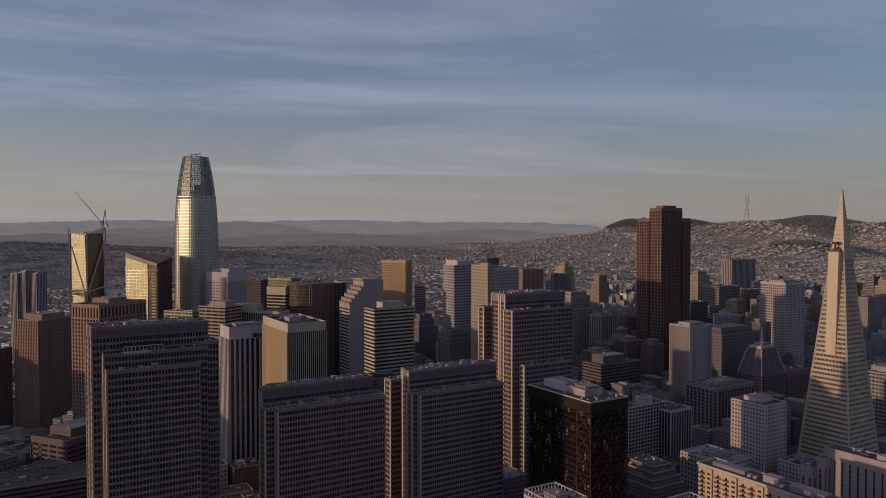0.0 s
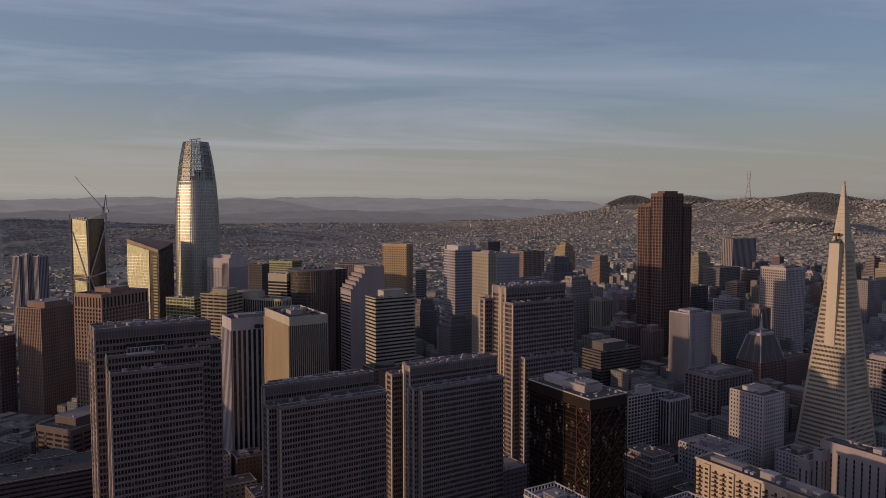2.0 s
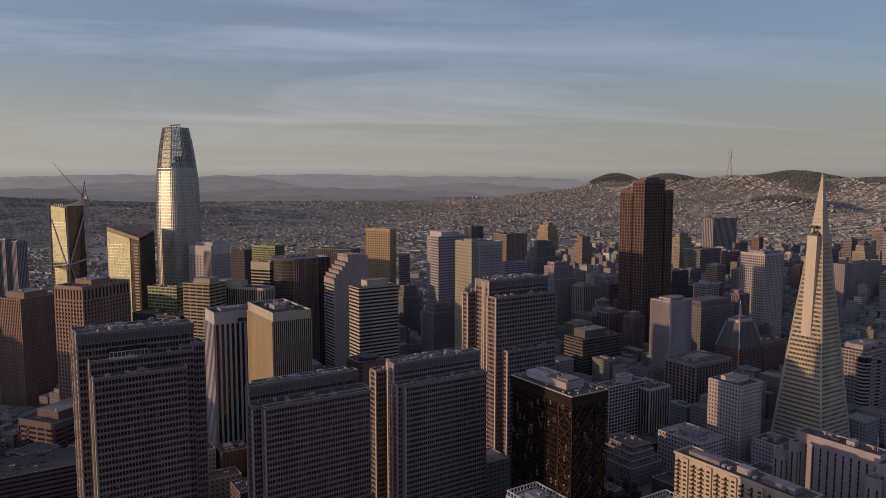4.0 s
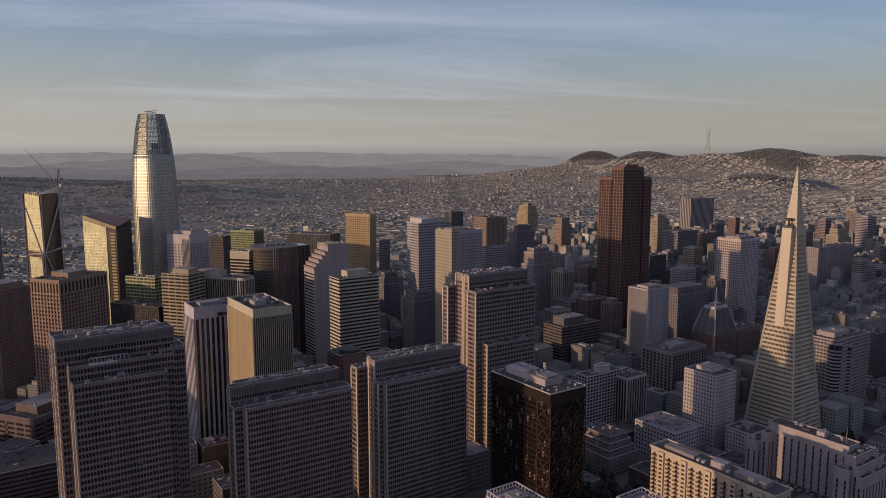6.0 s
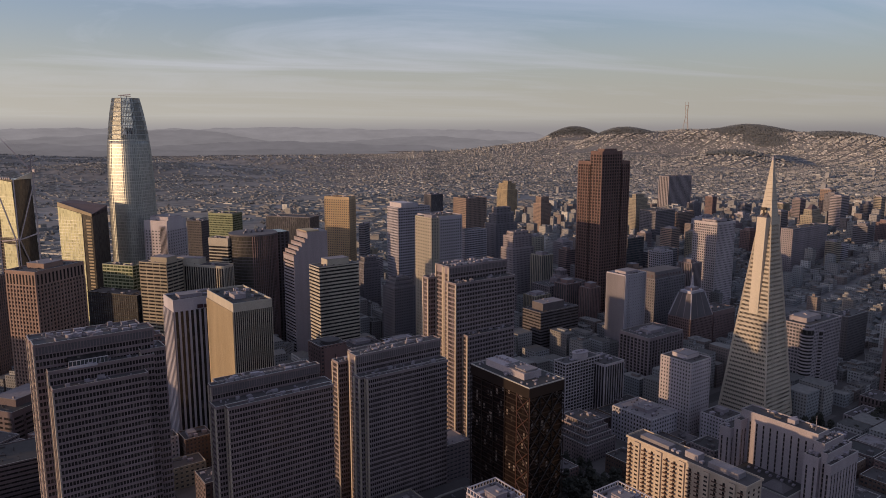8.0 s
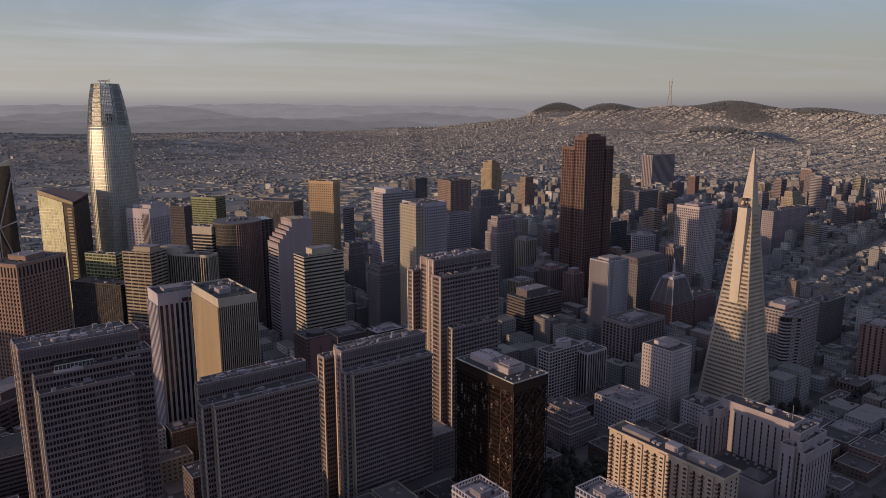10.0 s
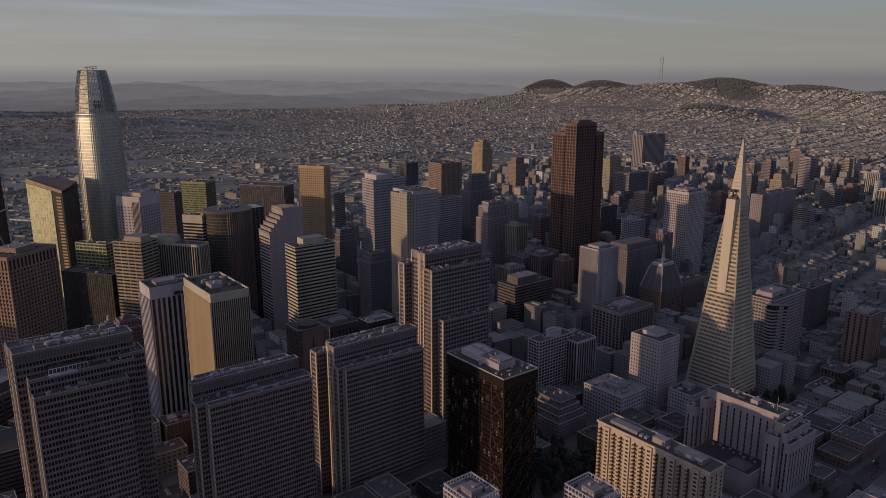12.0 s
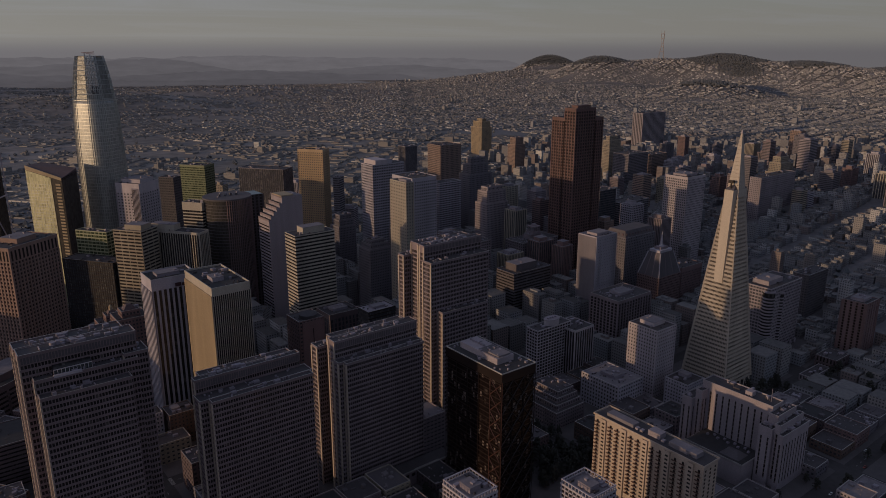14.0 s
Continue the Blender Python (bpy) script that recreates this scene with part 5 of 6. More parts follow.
def faceted_tower():
    """Unfinished glass tower with folded faces, crossed white edges and a crane."""
    x, y, w, d = -480.9, 985.0, 34.0, 30.0
    root = base("faceted_tower", x, y, SOUTH, "unfinished faceted glass tower with diagonal pale steel edges", "skyscraper")
    z = root.location[2]
    h = 223 - z
    bm = bmesh.new()
    add_prism(bm, [(-w, 0, 0), (0, 0, 0), (0, d, 0), (-w, d, 0)], [(-w + 1, 1, h), (-3, 2, h), (-2, d - 2, h), (-w + 2, d - 2, h)])
    part("curtain_wall", bm, SMOKED, root)
    q = lambda p, hh: (p[0], p[1], hh)
    waist = 0.64 * h
    lines = [((-w, -0.3), 0, (-w, -0.3), h + 6), ((0, -0.3), 0, (-1, 0), h + 2), ((-w + 5, -0.6), h * 0.92, (-5, -0.6), waist), ((-w + 5, -0.6), waist - 3, (-5, -0.6), waist), ((-5, -0.6), waist, (0, -0.3), waist + 2), ((-5, -0.6), waist, (-2, -0.6), h * 0.1),
             ((0.3, 1), waist, (0.3, d), h * 0.97), ((0.3, 1), waist, (0.3, d), h * 0.3), ((0.3, d), 0, (0.3, d), h + 8), ((0.3, 1), waist, (0.3, d), waist + 5)]
    for p0, h0, p1, h1 in lines:
        bm = bmesh.new()
        add_bar(bm, q(p0, h0), q(p1, h1), 1.0)
        part("edge_beam", bm, BRIGHT, root)
    for z0, z1, x0, x1 in ((waist + 3, h, -w + 5, -2), (6, waist - 5, -w + 7, -2)):
        bm = bmesh.new()
        add_prism(bm, [(x0, -0.35, z0), (x1, -0.35, z0), (x1, 0.3, z0), (x0, 0.3, z0)], [(x0, -0.35, z1), (x1 - 2, -0.35, z1 - 3), (x1 - 2, 0.3, z1 - 3), (x0, 0.3, z1)])
        part("glass_facet", bm, GOLD_GLASS, root, "glass facet with a painted pale sun sheen")
    for k in range(48):
        a = k * 4.2
        if a < h - 3:
            box_part("open_floor", root, PINK, -w - 0.4, -w + 4.2, -0.4, 2, a, a + 0.8)
            box_part("floor_edge", root, STEEL, -w + 5, -3, -0.42, -0.3, a, a + 0.25)
    bm = bmesh.new()
    add_prism(bm, [(-1.5, 2, h), (0.2, 2, h), (0.2, d, h), (-1.5, d, h)], [(-1.5, 6, h + 2), (0.2, 6, h + 2), (0.2, d, h + 9), (-1.5, d, h + 9)])
    part("crown_fin", bm, STEEL, root)
    for i in range(5):
        box_part("roof_unit", root, UNIT, -w + 4 + i * 3.5, -w + 6 + i * 3.5, 6, 9, h, h + 2.2)
    claim(x, y, SOUTH, -w, 0, 0, d)

    crane = base("tower_crane", -472.0, 1011.6, SOUTH, "tower crane with a raised jib on the unfinished tower", "crane", z=222.8)
    bm = bmesh.new()
    for sx in (-1, 1):
        for sy in (-1, 1):
            add_bar(bm, (sx, sy, 0), (sx, sy, 17), 0.32)
    for k in range(6):
        add_bar(bm, (-1, -1, k * 2.9), (1, -1, k * 2.9 + 2.9), 0.18)
        add_bar(bm, (1, 1, k * 2.9), (1, -1, k * 2.9 + 2.9), 0.18)
    part("mast", bm, UNIT, crane)
    bm = bmesh.new()
    tip = Vector((-36, -15, 59))
    for off in ((0, 0.8, 0), (0, -0.8, 0), (0.7, 0, 1.1)):
        add_bar(bm, Vector((0, 0, 12.5)) + Vector(off), tip, 0.26)
    for k in range(14):
        p = Vector((0, 0.8, 12.5)).lerp(tip, k / 14)
        r = Vector((0.7, 0, 13.6)).lerp(tip, (k + 0.5) / 14)
        add_bar(bm, p, r, 0.12)
    part("jib", bm, UNIT, crane)
    bm = bmesh.new()
    add_bar(bm, (0, 0, 12), (5, 0, 33), 0.8)
    add_bar(bm, (5, 0, 33), (7, 0, 12), 0.5)
    add_bar(bm, (5, 0, 33), tip, 0.08)
    add_box(bm, 5, 9, -1.2, 1.2, 9, 12.5)
    part("counterweight", bm, UNIT, crane)


faceted_tower()


def terrace_hotel():
    """Long banded hotel with a lower wing in front."""
    root = base("hotel_block", -315, 513, NORTH, "long low brown concrete hotel with banded storeys")
    z = root.location[2]
    facade(root, -60, 62, 0, 40, 0, 42 - z, 3.4, 60, BROWN, GLASS, band=0.5, pier=0, proud=1.0)
    roofing(root, -60, 62, 0, 40, 42 - z, BROWN, TAR, 0.8, None, 6, 3, 1.0)
    claim(-315, 513, NORTH, -60, 62, 0, 40)
    root = base("office_block", -331, 640, SOUTH, "low brown concrete office block with deep window bands")
    z = root.location[2]
    facade(root, -44, 0, 0, 60, 0, 40 - z, 4.4, 11, BROWN, GLASS, band=0.5, pier=2.2, proud=0.4, sides="right", crown=5)
    roofing(root, -44, 0, 0, 60, 40 - z, BROWN, TAR, 1.0, (0.2, 0.8, 0.2, 0.8, 7), 3, 3)
    claim(-331, 640, SOUTH, -44, 0, 0, 60)


terrace_hotel()


def pergola_tower(x, y, w, d, top, label):
    """White apartment tower whose roof carries an open frame."""
    root = base("apartment_tower", x, y, NORTH, label)
    z = root.location[2]
    h = top - z
    facade(root, 0, w, 0, d, 0, h, 3.0, 2.9, WHITE, GLASS, band=0.3, pier=0.6, proud=0.6)
    roofing(root, 0, w, 0, d, h, WHITE, PALE_ROOF, 1.0, (0.3, 0.7, 0.3, 0.7, 3.6), 6, 2, 0.6)
    n = 9
    for i in range(n + 1):
        for yy in (-0.3, d - 0.2):
            box_part("frame_post", root, WHITE, w * i / n - 0.25, w * i / n + 0.25, yy, yy + 0.5, h + 1, h + 3.2)
        for xx in (-0.3, w - 0.2):
            box_part("frame_post", root, WHITE, xx, xx + 0.5, d * i / n - 0.25, d * i / n + 0.25, h + 1, h + 3.2)
    for a in ((-0.5, w + 0.5, -0.4, 0.3), (-0.5, w + 0.5, d - 0.3, d + 0.4), (-0.5, 0.2, 0.3, d - 0.3), (w - 0.2, w + 0.5, 0.3, d - 0.3)):
        box_part("frame_beam", root, WHITE, *a, h + 3.2, h + 3.7)
    claim(x, y, NORTH, 0, w, 0, d)


pergola_tower(59.2, 352.9, 19.7, 24.2, 91, "white apartment tower with an open roof frame")
pergola_tower(131, 355, 20, 24, 85, "white apartment tower with an open roof frame and plant")


def setback_block():
    """White office building that steps down in planted roofs."""
    root = base("stepped_block", 171.0, 575.0, NORTH, "pale stone office block stepping down in roof terraces")
    z = root.location[2]
    for i, (x0, x1, y0, y1, top) in enumerate(((0, 36, 0, 44, 21), (5, 36, 5, 44, 25), (10, 36, 9, 44, 29), (16, 36, 14, 44, 32))):
        facade(root, x0, x1, y0, y1, 0 if i == 0 else top - 5 - z, top - z, 3.8, 3.0, CONCRETE, GLASS, band=0.45, pier=1.3, joined=True)
        roofing(root, x0, x1, y0, y1, top - z, CONCRETE, ROOF, 0.9, None, 3, i)
    claim(171, 575, NORTH, 0, 38, 0, 44)


setback_block()


def sign_bars():
    """The dark lettering on the white tower's crown, as plain bars."""
    root = base("roof_sign", -181.4, 626.3, NORTH, "dark sign of plain bars on the white tower's crown", "sign", z=134.0)
    ink = surface("dark sign enamel", (0.05, 0.02, 0.03), rough=0.5)
    for i, (u, wd) in enumerate(((20, 5.2), (26, 3.2), (30, 3.2), (34, 3.2))):
        box_part("letter_bar", root, ink, u, u + wd, -1.15, -0.93, 0, 3.4 if i == 0 else 2.8)


sign_bars()
# ---- the city beyond ----
mid_rises()


def market_side(x, y):
    """How far a place lies to the north-west of the diagonal main street."""
    return (x + 357) * 0.923 - (y - 312) * 0.384


def boxes_mesh(name, rows, mats, label, category):
    """Many plain buildings in one mesh, with wall coordinates in metres for their windows. Rows: x, y, z, turn, w, d, h."""
    r = np.array(rows)
    n = len(r)
    c, s = np.cos(r[:, 3]), np.sin(r[:, 3])
    sx, sy = np.array([-1, 1, 1, -1]) * 0.5, np.array([-1, -1, 1, 1]) * 0.5
    px, py = r[:, 4, None] * sx, r[:, 5, None] * sy
    wx, wy = r[:, 0, None] + px * c[:, None] - py * s[:, None], r[:, 1, None] + px * s[:, None] + py * c[:, None]
    lo, hi = np.repeat(r[:, 2, None], 4, 1), np.repeat((r[:, 2] + r[:, 6])[:, None], 4, 1)
    v = np.concatenate([np.stack([wx, wy, lo], -1), np.stack([wx, wy, hi], -1)], 1).reshape(-1, 3)
    quads = np.array([[0, 1, 5, 4], [1, 2, 6, 5], [2, 3, 7, 6], [3, 0, 4, 7], [4, 5, 6, 7]])
    f = (quads[None] + 8 * np.arange(n)[:, None, None]).reshape(-1, 4)
    me = bpy.data.meshes.new(name)
    me.vertices.add(len(v))
    me.vertices.foreach_set("co", v.ravel())
    me.loops.add(f.size)
    me.loops.foreach_set("vertex_index", f.ravel().astype(np.int32))
    me.polygons.add(len(f))
    me.polygons.foreach_set("loop_start", np.arange(0, f.size, 4, dtype=np.int32))
    me.polygons.foreach_set("material_index", np.tile(np.array([0, 0, 0, 0, 1], np.int32), n))
    uv = np.zeros((n, 5, 4, 2))
    for k in range(4):
        side = r[:, 4] if k % 2 == 0 else r[:, 5]
        uv[:, k, 1, 0] = uv[:, k, 2, 0] = side
        uv[:, k, 2, 1] = uv[:, k, 3, 1] = r[:, 6]
    layer = me.uv_layers.new(name="metres")
    layer.data.foreach_set("uv", uv.ravel())
    me.polygons.foreach_set("use_smooth", np.zeros(len(f), bool))
    me.update(calc_edges=True)
    for m in mats:
        me.materials.append(m)
    return tagged(new(name, me), label, category, kind="stuff")


def city_wall(name, tones, cell=(2.9, 3.3), pane=(0.088, 0.084, 0.088), share=0.5):
    """House walls in the town's mixed paints, each house its own, with rows of windows."""
    m = bpy.data.materials.new(name)
    m.use_nodes = True
    nt = m.node_tree
    N, L = nt.nodes.new, nt.links.new
    bsdf = nt.nodes["Principled BSDF"]
    geo, ramp = N("ShaderNodeNewGeometry"), N("ShaderNodeValToRGB")
    ramp.color_ramp.interpolation = "CONSTANT"
    e = ramp.color_ramp.elements
    e[0].color, e[1].position, e[1].color = (*tones[0], 1), 1 / len(tones), (*tones[1], 1)
    for i, t in enumerate(tones[2:]):
        e.new((i + 2) / len(tones)).color = (*t, 1)
    L(geo.outputs["Random Per Island"], ramp.inputs[0])
    uv, sep = N("ShaderNodeUVMap"), N("ShaderNodeSeparateXYZ")
    uv.uv_map = "metres"
    L(uv.outputs[0], sep.inputs[0])

    def window(axis, size, open_share):
        d, fr, gt = N("ShaderNodeMath"), N("ShaderNodeMath"), N("ShaderNodeMath")
        d.operation, fr.operation, gt.operation = "DIVIDE", "FRACT", "GREATER_THAN"
        d.inputs[1].default_value, gt.inputs[1].default_value = size, 1 - open_share
        L(sep.outputs[axis], d.inputs[0])
        L(d.outputs[0], fr.inputs[0])
        L(fr.outputs[0], gt.inputs[0])
        return gt.outputs[0]

    both = N("ShaderNodeMath")
    both.operation = "MULTIPLY"
    L(window(0, cell[0], share), both.inputs[0])
    L(window(1, cell[1], share), both.inputs[1])
    mix = N("ShaderNodeMix")
    mix.data_type = "RGBA"
    L(both.outputs[0], mix.inputs[0])
    L(ramp.outputs[0], mix.inputs[6])
    mix.inputs[7].default_value = (*pane, 1)
    L(mix.outputs[2], bsdf.inputs["Base Color"])
    rough = N("ShaderNodeMapRange")
    rough.inputs[3].default_value, rough.inputs[4].default_value = 0.85, 0.25
    L(both.outputs[0], rough.inputs[0])
    L(rough.outputs[0], bsdf.inputs["Roughness"])
    return m


def city_roof(name="mixed flat roofs", dark=(0.10, 0.089, 0.09), pale=(0.265, 0.238, 0.235)):
    m = bpy.data.materials.new(name)
    m.use_nodes = True
    nt = m.node_tree
    N, L = nt.nodes.new, nt.links.new
    geo, ramp, noi, mul = N("ShaderNodeNewGeometry"), N("ShaderNodeValToRGB"), N("ShaderNodeTexNoise"), N("ShaderNodeMix")
    e = ramp.color_ramp.elements
    e[0].color, e[1].color = (*dark, 1), (*pale, 1)
    L(geo.outputs["Random Per Island"], ramp.inputs[0])
    L(geo.outputs["Position"], noi.inputs["Vector"])
    noi.inputs["Scale"].default_value = 0.3
    mul.data_type, mul.blend_type = "RGBA", "MULTIPLY"
    mul.inputs[0].default_value = 0.6
    L(ramp.outputs[0], mul.inputs[6])
    L(noi.outputs[0], mul.inputs[7])
    L(mul.outputs[2], nt.nodes["Principled BSDF"].inputs["Base Color"])
    nt.nodes["Principled BSDF"].inputs["Roughness"].default_value = 0.9
    return m


TONES = ((0.282, 0.264, 0.277), (0.226, 0.211, 0.221), (0.418, 0.390, 0.398), (0.186, 0.164, 0.165), (0.249, 0.224, 0.226), (0.181, 0.169, 0.184), (0.243, 0.226, 0.240), (0.192, 0.147, 0.141), (0.226, 0.217, 0.235))
# low-contrast tones with haze painted in, for walls, panes and roofs far off
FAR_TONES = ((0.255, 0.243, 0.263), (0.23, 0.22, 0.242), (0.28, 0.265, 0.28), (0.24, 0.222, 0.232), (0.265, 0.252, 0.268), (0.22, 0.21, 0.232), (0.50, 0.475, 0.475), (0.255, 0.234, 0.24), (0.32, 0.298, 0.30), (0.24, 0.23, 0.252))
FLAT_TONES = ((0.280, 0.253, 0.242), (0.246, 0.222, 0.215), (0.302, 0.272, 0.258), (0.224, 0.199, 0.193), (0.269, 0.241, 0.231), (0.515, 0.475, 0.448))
CITY_WALL, CITY_ROOF, FAR_WALL = city_wall("mixed house walls", TONES), city_roof(), city_wall("house walls muted for haze", FAR_TONES, (2.9, 3.3), (0.17, 0.157, 0.155), 0.36)
GREEN = ((2160, 6558, 230), (3205, 6302, 350), (3120, 5850, 170), (2133, 8248, 300), (2300, 4714, 180), (3750, 5800, 240), (4350, 5450, 280))


def open_hill(x, y):
    return any(math.hypot(x - gx, y - gy) < gr for gx, gy, gr in GREEN)


def low_building(x, y, z, turn, w, d, h, rnd):
    """An ordinary town building: storeys of windows, flat roof, parapet, plant."""
    wall = rnd.choice(LOW_WALLS)
    root = new("town_building")
    root.empty_display_size = 2
    root.location, root.rotation_euler = (x, y, z), (0, 0, turn)
    tagged(root, f"{wall[1]} town building with a flat {'parapet' if h < 22 else 'plant'} roof", "building", "town buildings round the towers")
    a, b = w / 2, d / 2
    claim(x, y, math.degrees(turn), -a, a, -b, b)
    facade(root, -a, a, -b, b, 0, h, 3.6, rnd.choice((2.6, 3.2, 4.0)), wall[0], GLASS, band=rnd.uniform(0.4, 0.6), pier=rnd.uniform(1.0, 1.7), proud=0.3, joined=True)
    box_part("roof", root, rnd.choice((ROOF, PALE_ROOF, ROOF, DARKGREY, TAR)), -a, a, -b, b, h - 0.1, h + 0.15)
    bm = bmesh.new()
    for q in ((-a - 0.4, a + 0.4, -b - 0.4, -b + 0.1), (-a - 0.4, a + 0.4, b - 0.1, b + 0.4), (-a - 0.4, -a + 0.1, -b + 0.1, b - 0.1), (a - 0.1, a + 0.4, -b + 0.1, b - 0.1)):
        add_box(bm, *q, h - 0.5, h + 1.0)
    for f in bm.faces:
        f.normal_update()
        f.material_index = int(f.normal.z > 0.5)
    link("parapet", done("parapet", bm, wall[0], COPING), root)
    bm = bmesh.new()
    for _ in range(rnd.randint(1, 3)):
        s = rnd.uniform(1.5, 4.4)
        ux, uy = rnd.uniform(-a + 1, a - 1 - s), rnd.uniform(-b + 1, b - 1 - s)
        add_box(bm, ux, ux + s, uy, uy + s, h + 0.15, h + rnd.uniform(1.2, 3.0))
    for _ in range(rnd.randint(6, 16)):
        s = rnd.uniform(0.4, 1.4)
        ux, uy = rnd.uniform(-a + 0.6, a - 0.6 - s), rnd.uniform(-b + 0.6, b - 0.6 - s)
        add_box(bm, ux, ux + s * rnd.choice((1, 1, 4)) * 0.7, uy, uy + s, h + 0.15, h + rnd.uniform(0.5, 1.3))
    tagged(part("roof_plant", bm, rnd.choice((UNIT, PALE_ROOF, DARKGREY)), root), kind="stuff")


LOW_WALLS = ((CONCRETE, "pale concrete"), (GREY, "grey"), (STONE, "pale stone"), (BRICK, "red brick"), (PINK, "brown"), (BEIGE, "beige stone"), (BROWN, "dark brown"))


claim(165, 522, NORTH, -26, 26, -28, 28)


def fill_city():
    rnd = random.Random(4)
    near, mid, far, extra, works = [], [], [], [], []
    for grid, turn, bw, bd, street in (("n", NORTH, 128, 88, 21), ("s", SOUTH, 172, 258, 25)):
        a = radians(turn)
        ca, sa = math.cos(a), math.sin(a)
        for i in range(-70, 90):
            for j in range(-40, 140):
                u0, v0 = i * (bw + street), j * (bd + street)
                cx, cy = (u0 + bw / 2) * ca - (v0 + bd / 2) * sa, (u0 + bw / 2) * sa + (v0 + bd / 2) * ca
                r = math.hypot(cx, cy)
                if not 330 < r < 8600 or cy < 150 or not -0.72 < math.atan2(cx, cy) < 0.80:
                    continue
                if (grid == "n") != (market_side(cx, cy) > 0 or r > 3000) or (r > 8150 and cx < -0.05 * cy):
                    continue
                core = max(0.0, 1 - math.hypot(cx - 100, cy - 950) / 700)
                lot_w = 25 if r < 780 else 16 if r < 1500 else 12.5 if r < 3000 else 10.5
                lot_d = 28 if r < 780 else 23 if r < 3000 else 18
                if grid == "n" and 780 < r < 2000 and cx > 430:  # small old houses
                    lot_w, lot_d = 11, 17
                if grid == "s" and 1200 < r < 4800:  # warehouses and works
                    lot_w, lot_d = rnd.choice((14, 18, 26, 34)), rnd.choice((20, 28, 38))
                nu, nv = max(1, int(bw / lot_w)), max(1, int(bd / lot_d))
                skew = rnd.uniform(-0.16, 0.16) if r > 3000 else 0.0
                level = rnd.uniform(3.6, 6.2)
                side = min(1.0, max(0.0, (cx / cy + 0.14) / 0.26))  # 0 over the flats, 1 over the hills
                for p in range(nu):
                    for q in range(nv):
                        if r > 2000:
                            lump = noise.noise(Vector((u0 + p * bw / nu, v0 + q * bd / nv, 0)) / 260)
                            flats = min(0.93, max(0.12, 0.36 - 1.7 * lump + 0.00014 * (r - 2000)))
                            gap = flats + side * ((0.12 if r < 3000 else 0.25 + 0.3 * (terrain(cx, cy) > 55)) - flats)
                        else:
                            gap = 0.06 if r < 1500 else 0.12
                        if rnd.random() < gap:
                            continue
                        lw, ld = bw / nu, bd / nv
                        uu, vv = u0 + (p + 0.5) * lw, v0 + (q + 0.5) * ld
                        x, y = uu * ca - vv * sa, uu * sa + vv * ca
                        if skew:
                            dx, dy = x - cx, y - cy
                            x, y = cx + dx * math.cos(skew) - dy * math.sin(skew), cy + dx * math.sin(skew) + dy * math.cos(skew)
                        if open_hill(x, y) or (r < 2700 and not open_spot(x, y, 8 if cx > 100 and r < 950 else 15)):
                            continue
                        hmax = 11 + 42 * core ** 0.8
                        h = rnd.uniform(0.55, 1.1) * hmax
                        if cx > 430 and r < 1600:
                            h = rnd.uniform(8, 15)
                        if grid == "n" and 900 < r < 2600 and rnd.random() < (0.05 if cx > 430 and r < 1600 else 0.16):
                            h += rnd.uniform(8, 34)
                        if grid == "s" and r < 2200 and rnd.random() < 0.06:
                            h += rnd.uniform(8, 30)
                        if grid == "s" and r > 1300:
                            h = rnd.uniform(2.4, 5) + (rnd.random() < 0.03) * rnd.uniform(6, 18)
                        if r > 2600:
                            h = level * (0.62 + 0.38 * side) + rnd.uniform(-0.3, 0.4) + (rnd.random() < 0.03) * rnd.uniform(1, 3 + 3 * side) + (rnd.random() < 0.002 * side) * rnd.uniform(6, 26)
                        if r < 750 and cx > 100:
                            h = rnd.uniform(8, 17)
                        w, d = lw * rnd.uniform(0.7, 0.98), ld * rnd.uniform(0.65, 0.95)
                        if r > 1700:  # attached in rows
                            w = lw * 1.005
                        zz = terrain(x, y) - 3
                        X, Y, Z, k = place(x, y, zz)
                        row = (X, Y, Z, a + skew, w * k, d * k, (h + 3) * k)
                        group = near if r < 1500 else works if (grid == "s" and r < 6000) or (r > 1500 and x < (0.03 + rnd.uniform(-0.3, 0.3)) * y) else mid if r < 3000 else far
                        group.append(row)
                        if 800 < r < 3000 and rnd.random() < 0.55:  # stair head or setback storey
                            q = rnd.uniform(0.25, 0.6)
                            extra.append((X + rnd.uniform(-0.15, 0.15) * w, Y + rnd.uniform(-0.15, 0.15) * d, Z + h, a, w * q, d * q, 3 + rnd.uniform(1.5, 4.5)))
    near.sort(key=lambda q: q[0] ** 2 + q[1] ** 2)
    for row in near[:205]:
        low_building(*row, rnd)
    near = near[205:]
    boxes_mesh("downtown_low_buildings", near, (CITY_WALL, CITY_ROOF), "mixed low downtown buildings with flat roofs", "buildings")
    boxes_mesh("rooftop_storeys", extra, (CITY_WALL, CITY_ROOF), "small stair heads and top storeys on city roofs", "rooftops")
    boxes_mesh("inner_city_houses", mid, (CITY_WALL, CITY_ROOF), "dense pale city houses with flat roofs", "buildings")
    # the works' walls and roofs have the haze of the left flats painted in
    boxes_mesh("workshop_district", works, (city_wall("works walls paled for haze", FLAT_TONES, (3.4, 4.2), (0.15, 0.14, 0.138), 0.4), city_roof("works roofs paled for haze", (0.165, 0.143, 0.134), (0.275, 0.243, 0.226))), "low pale warehouses and works with flat roofs", "buildings")
    boxes_mesh("hillside_houses", far, (FAR_WALL, city_roof("house roofs greyed for haze", (0.19, 0.173, 0.175), (0.285, 0.26, 0.257))), "countless pale houses over distant hills", "buildings")


fill_city()


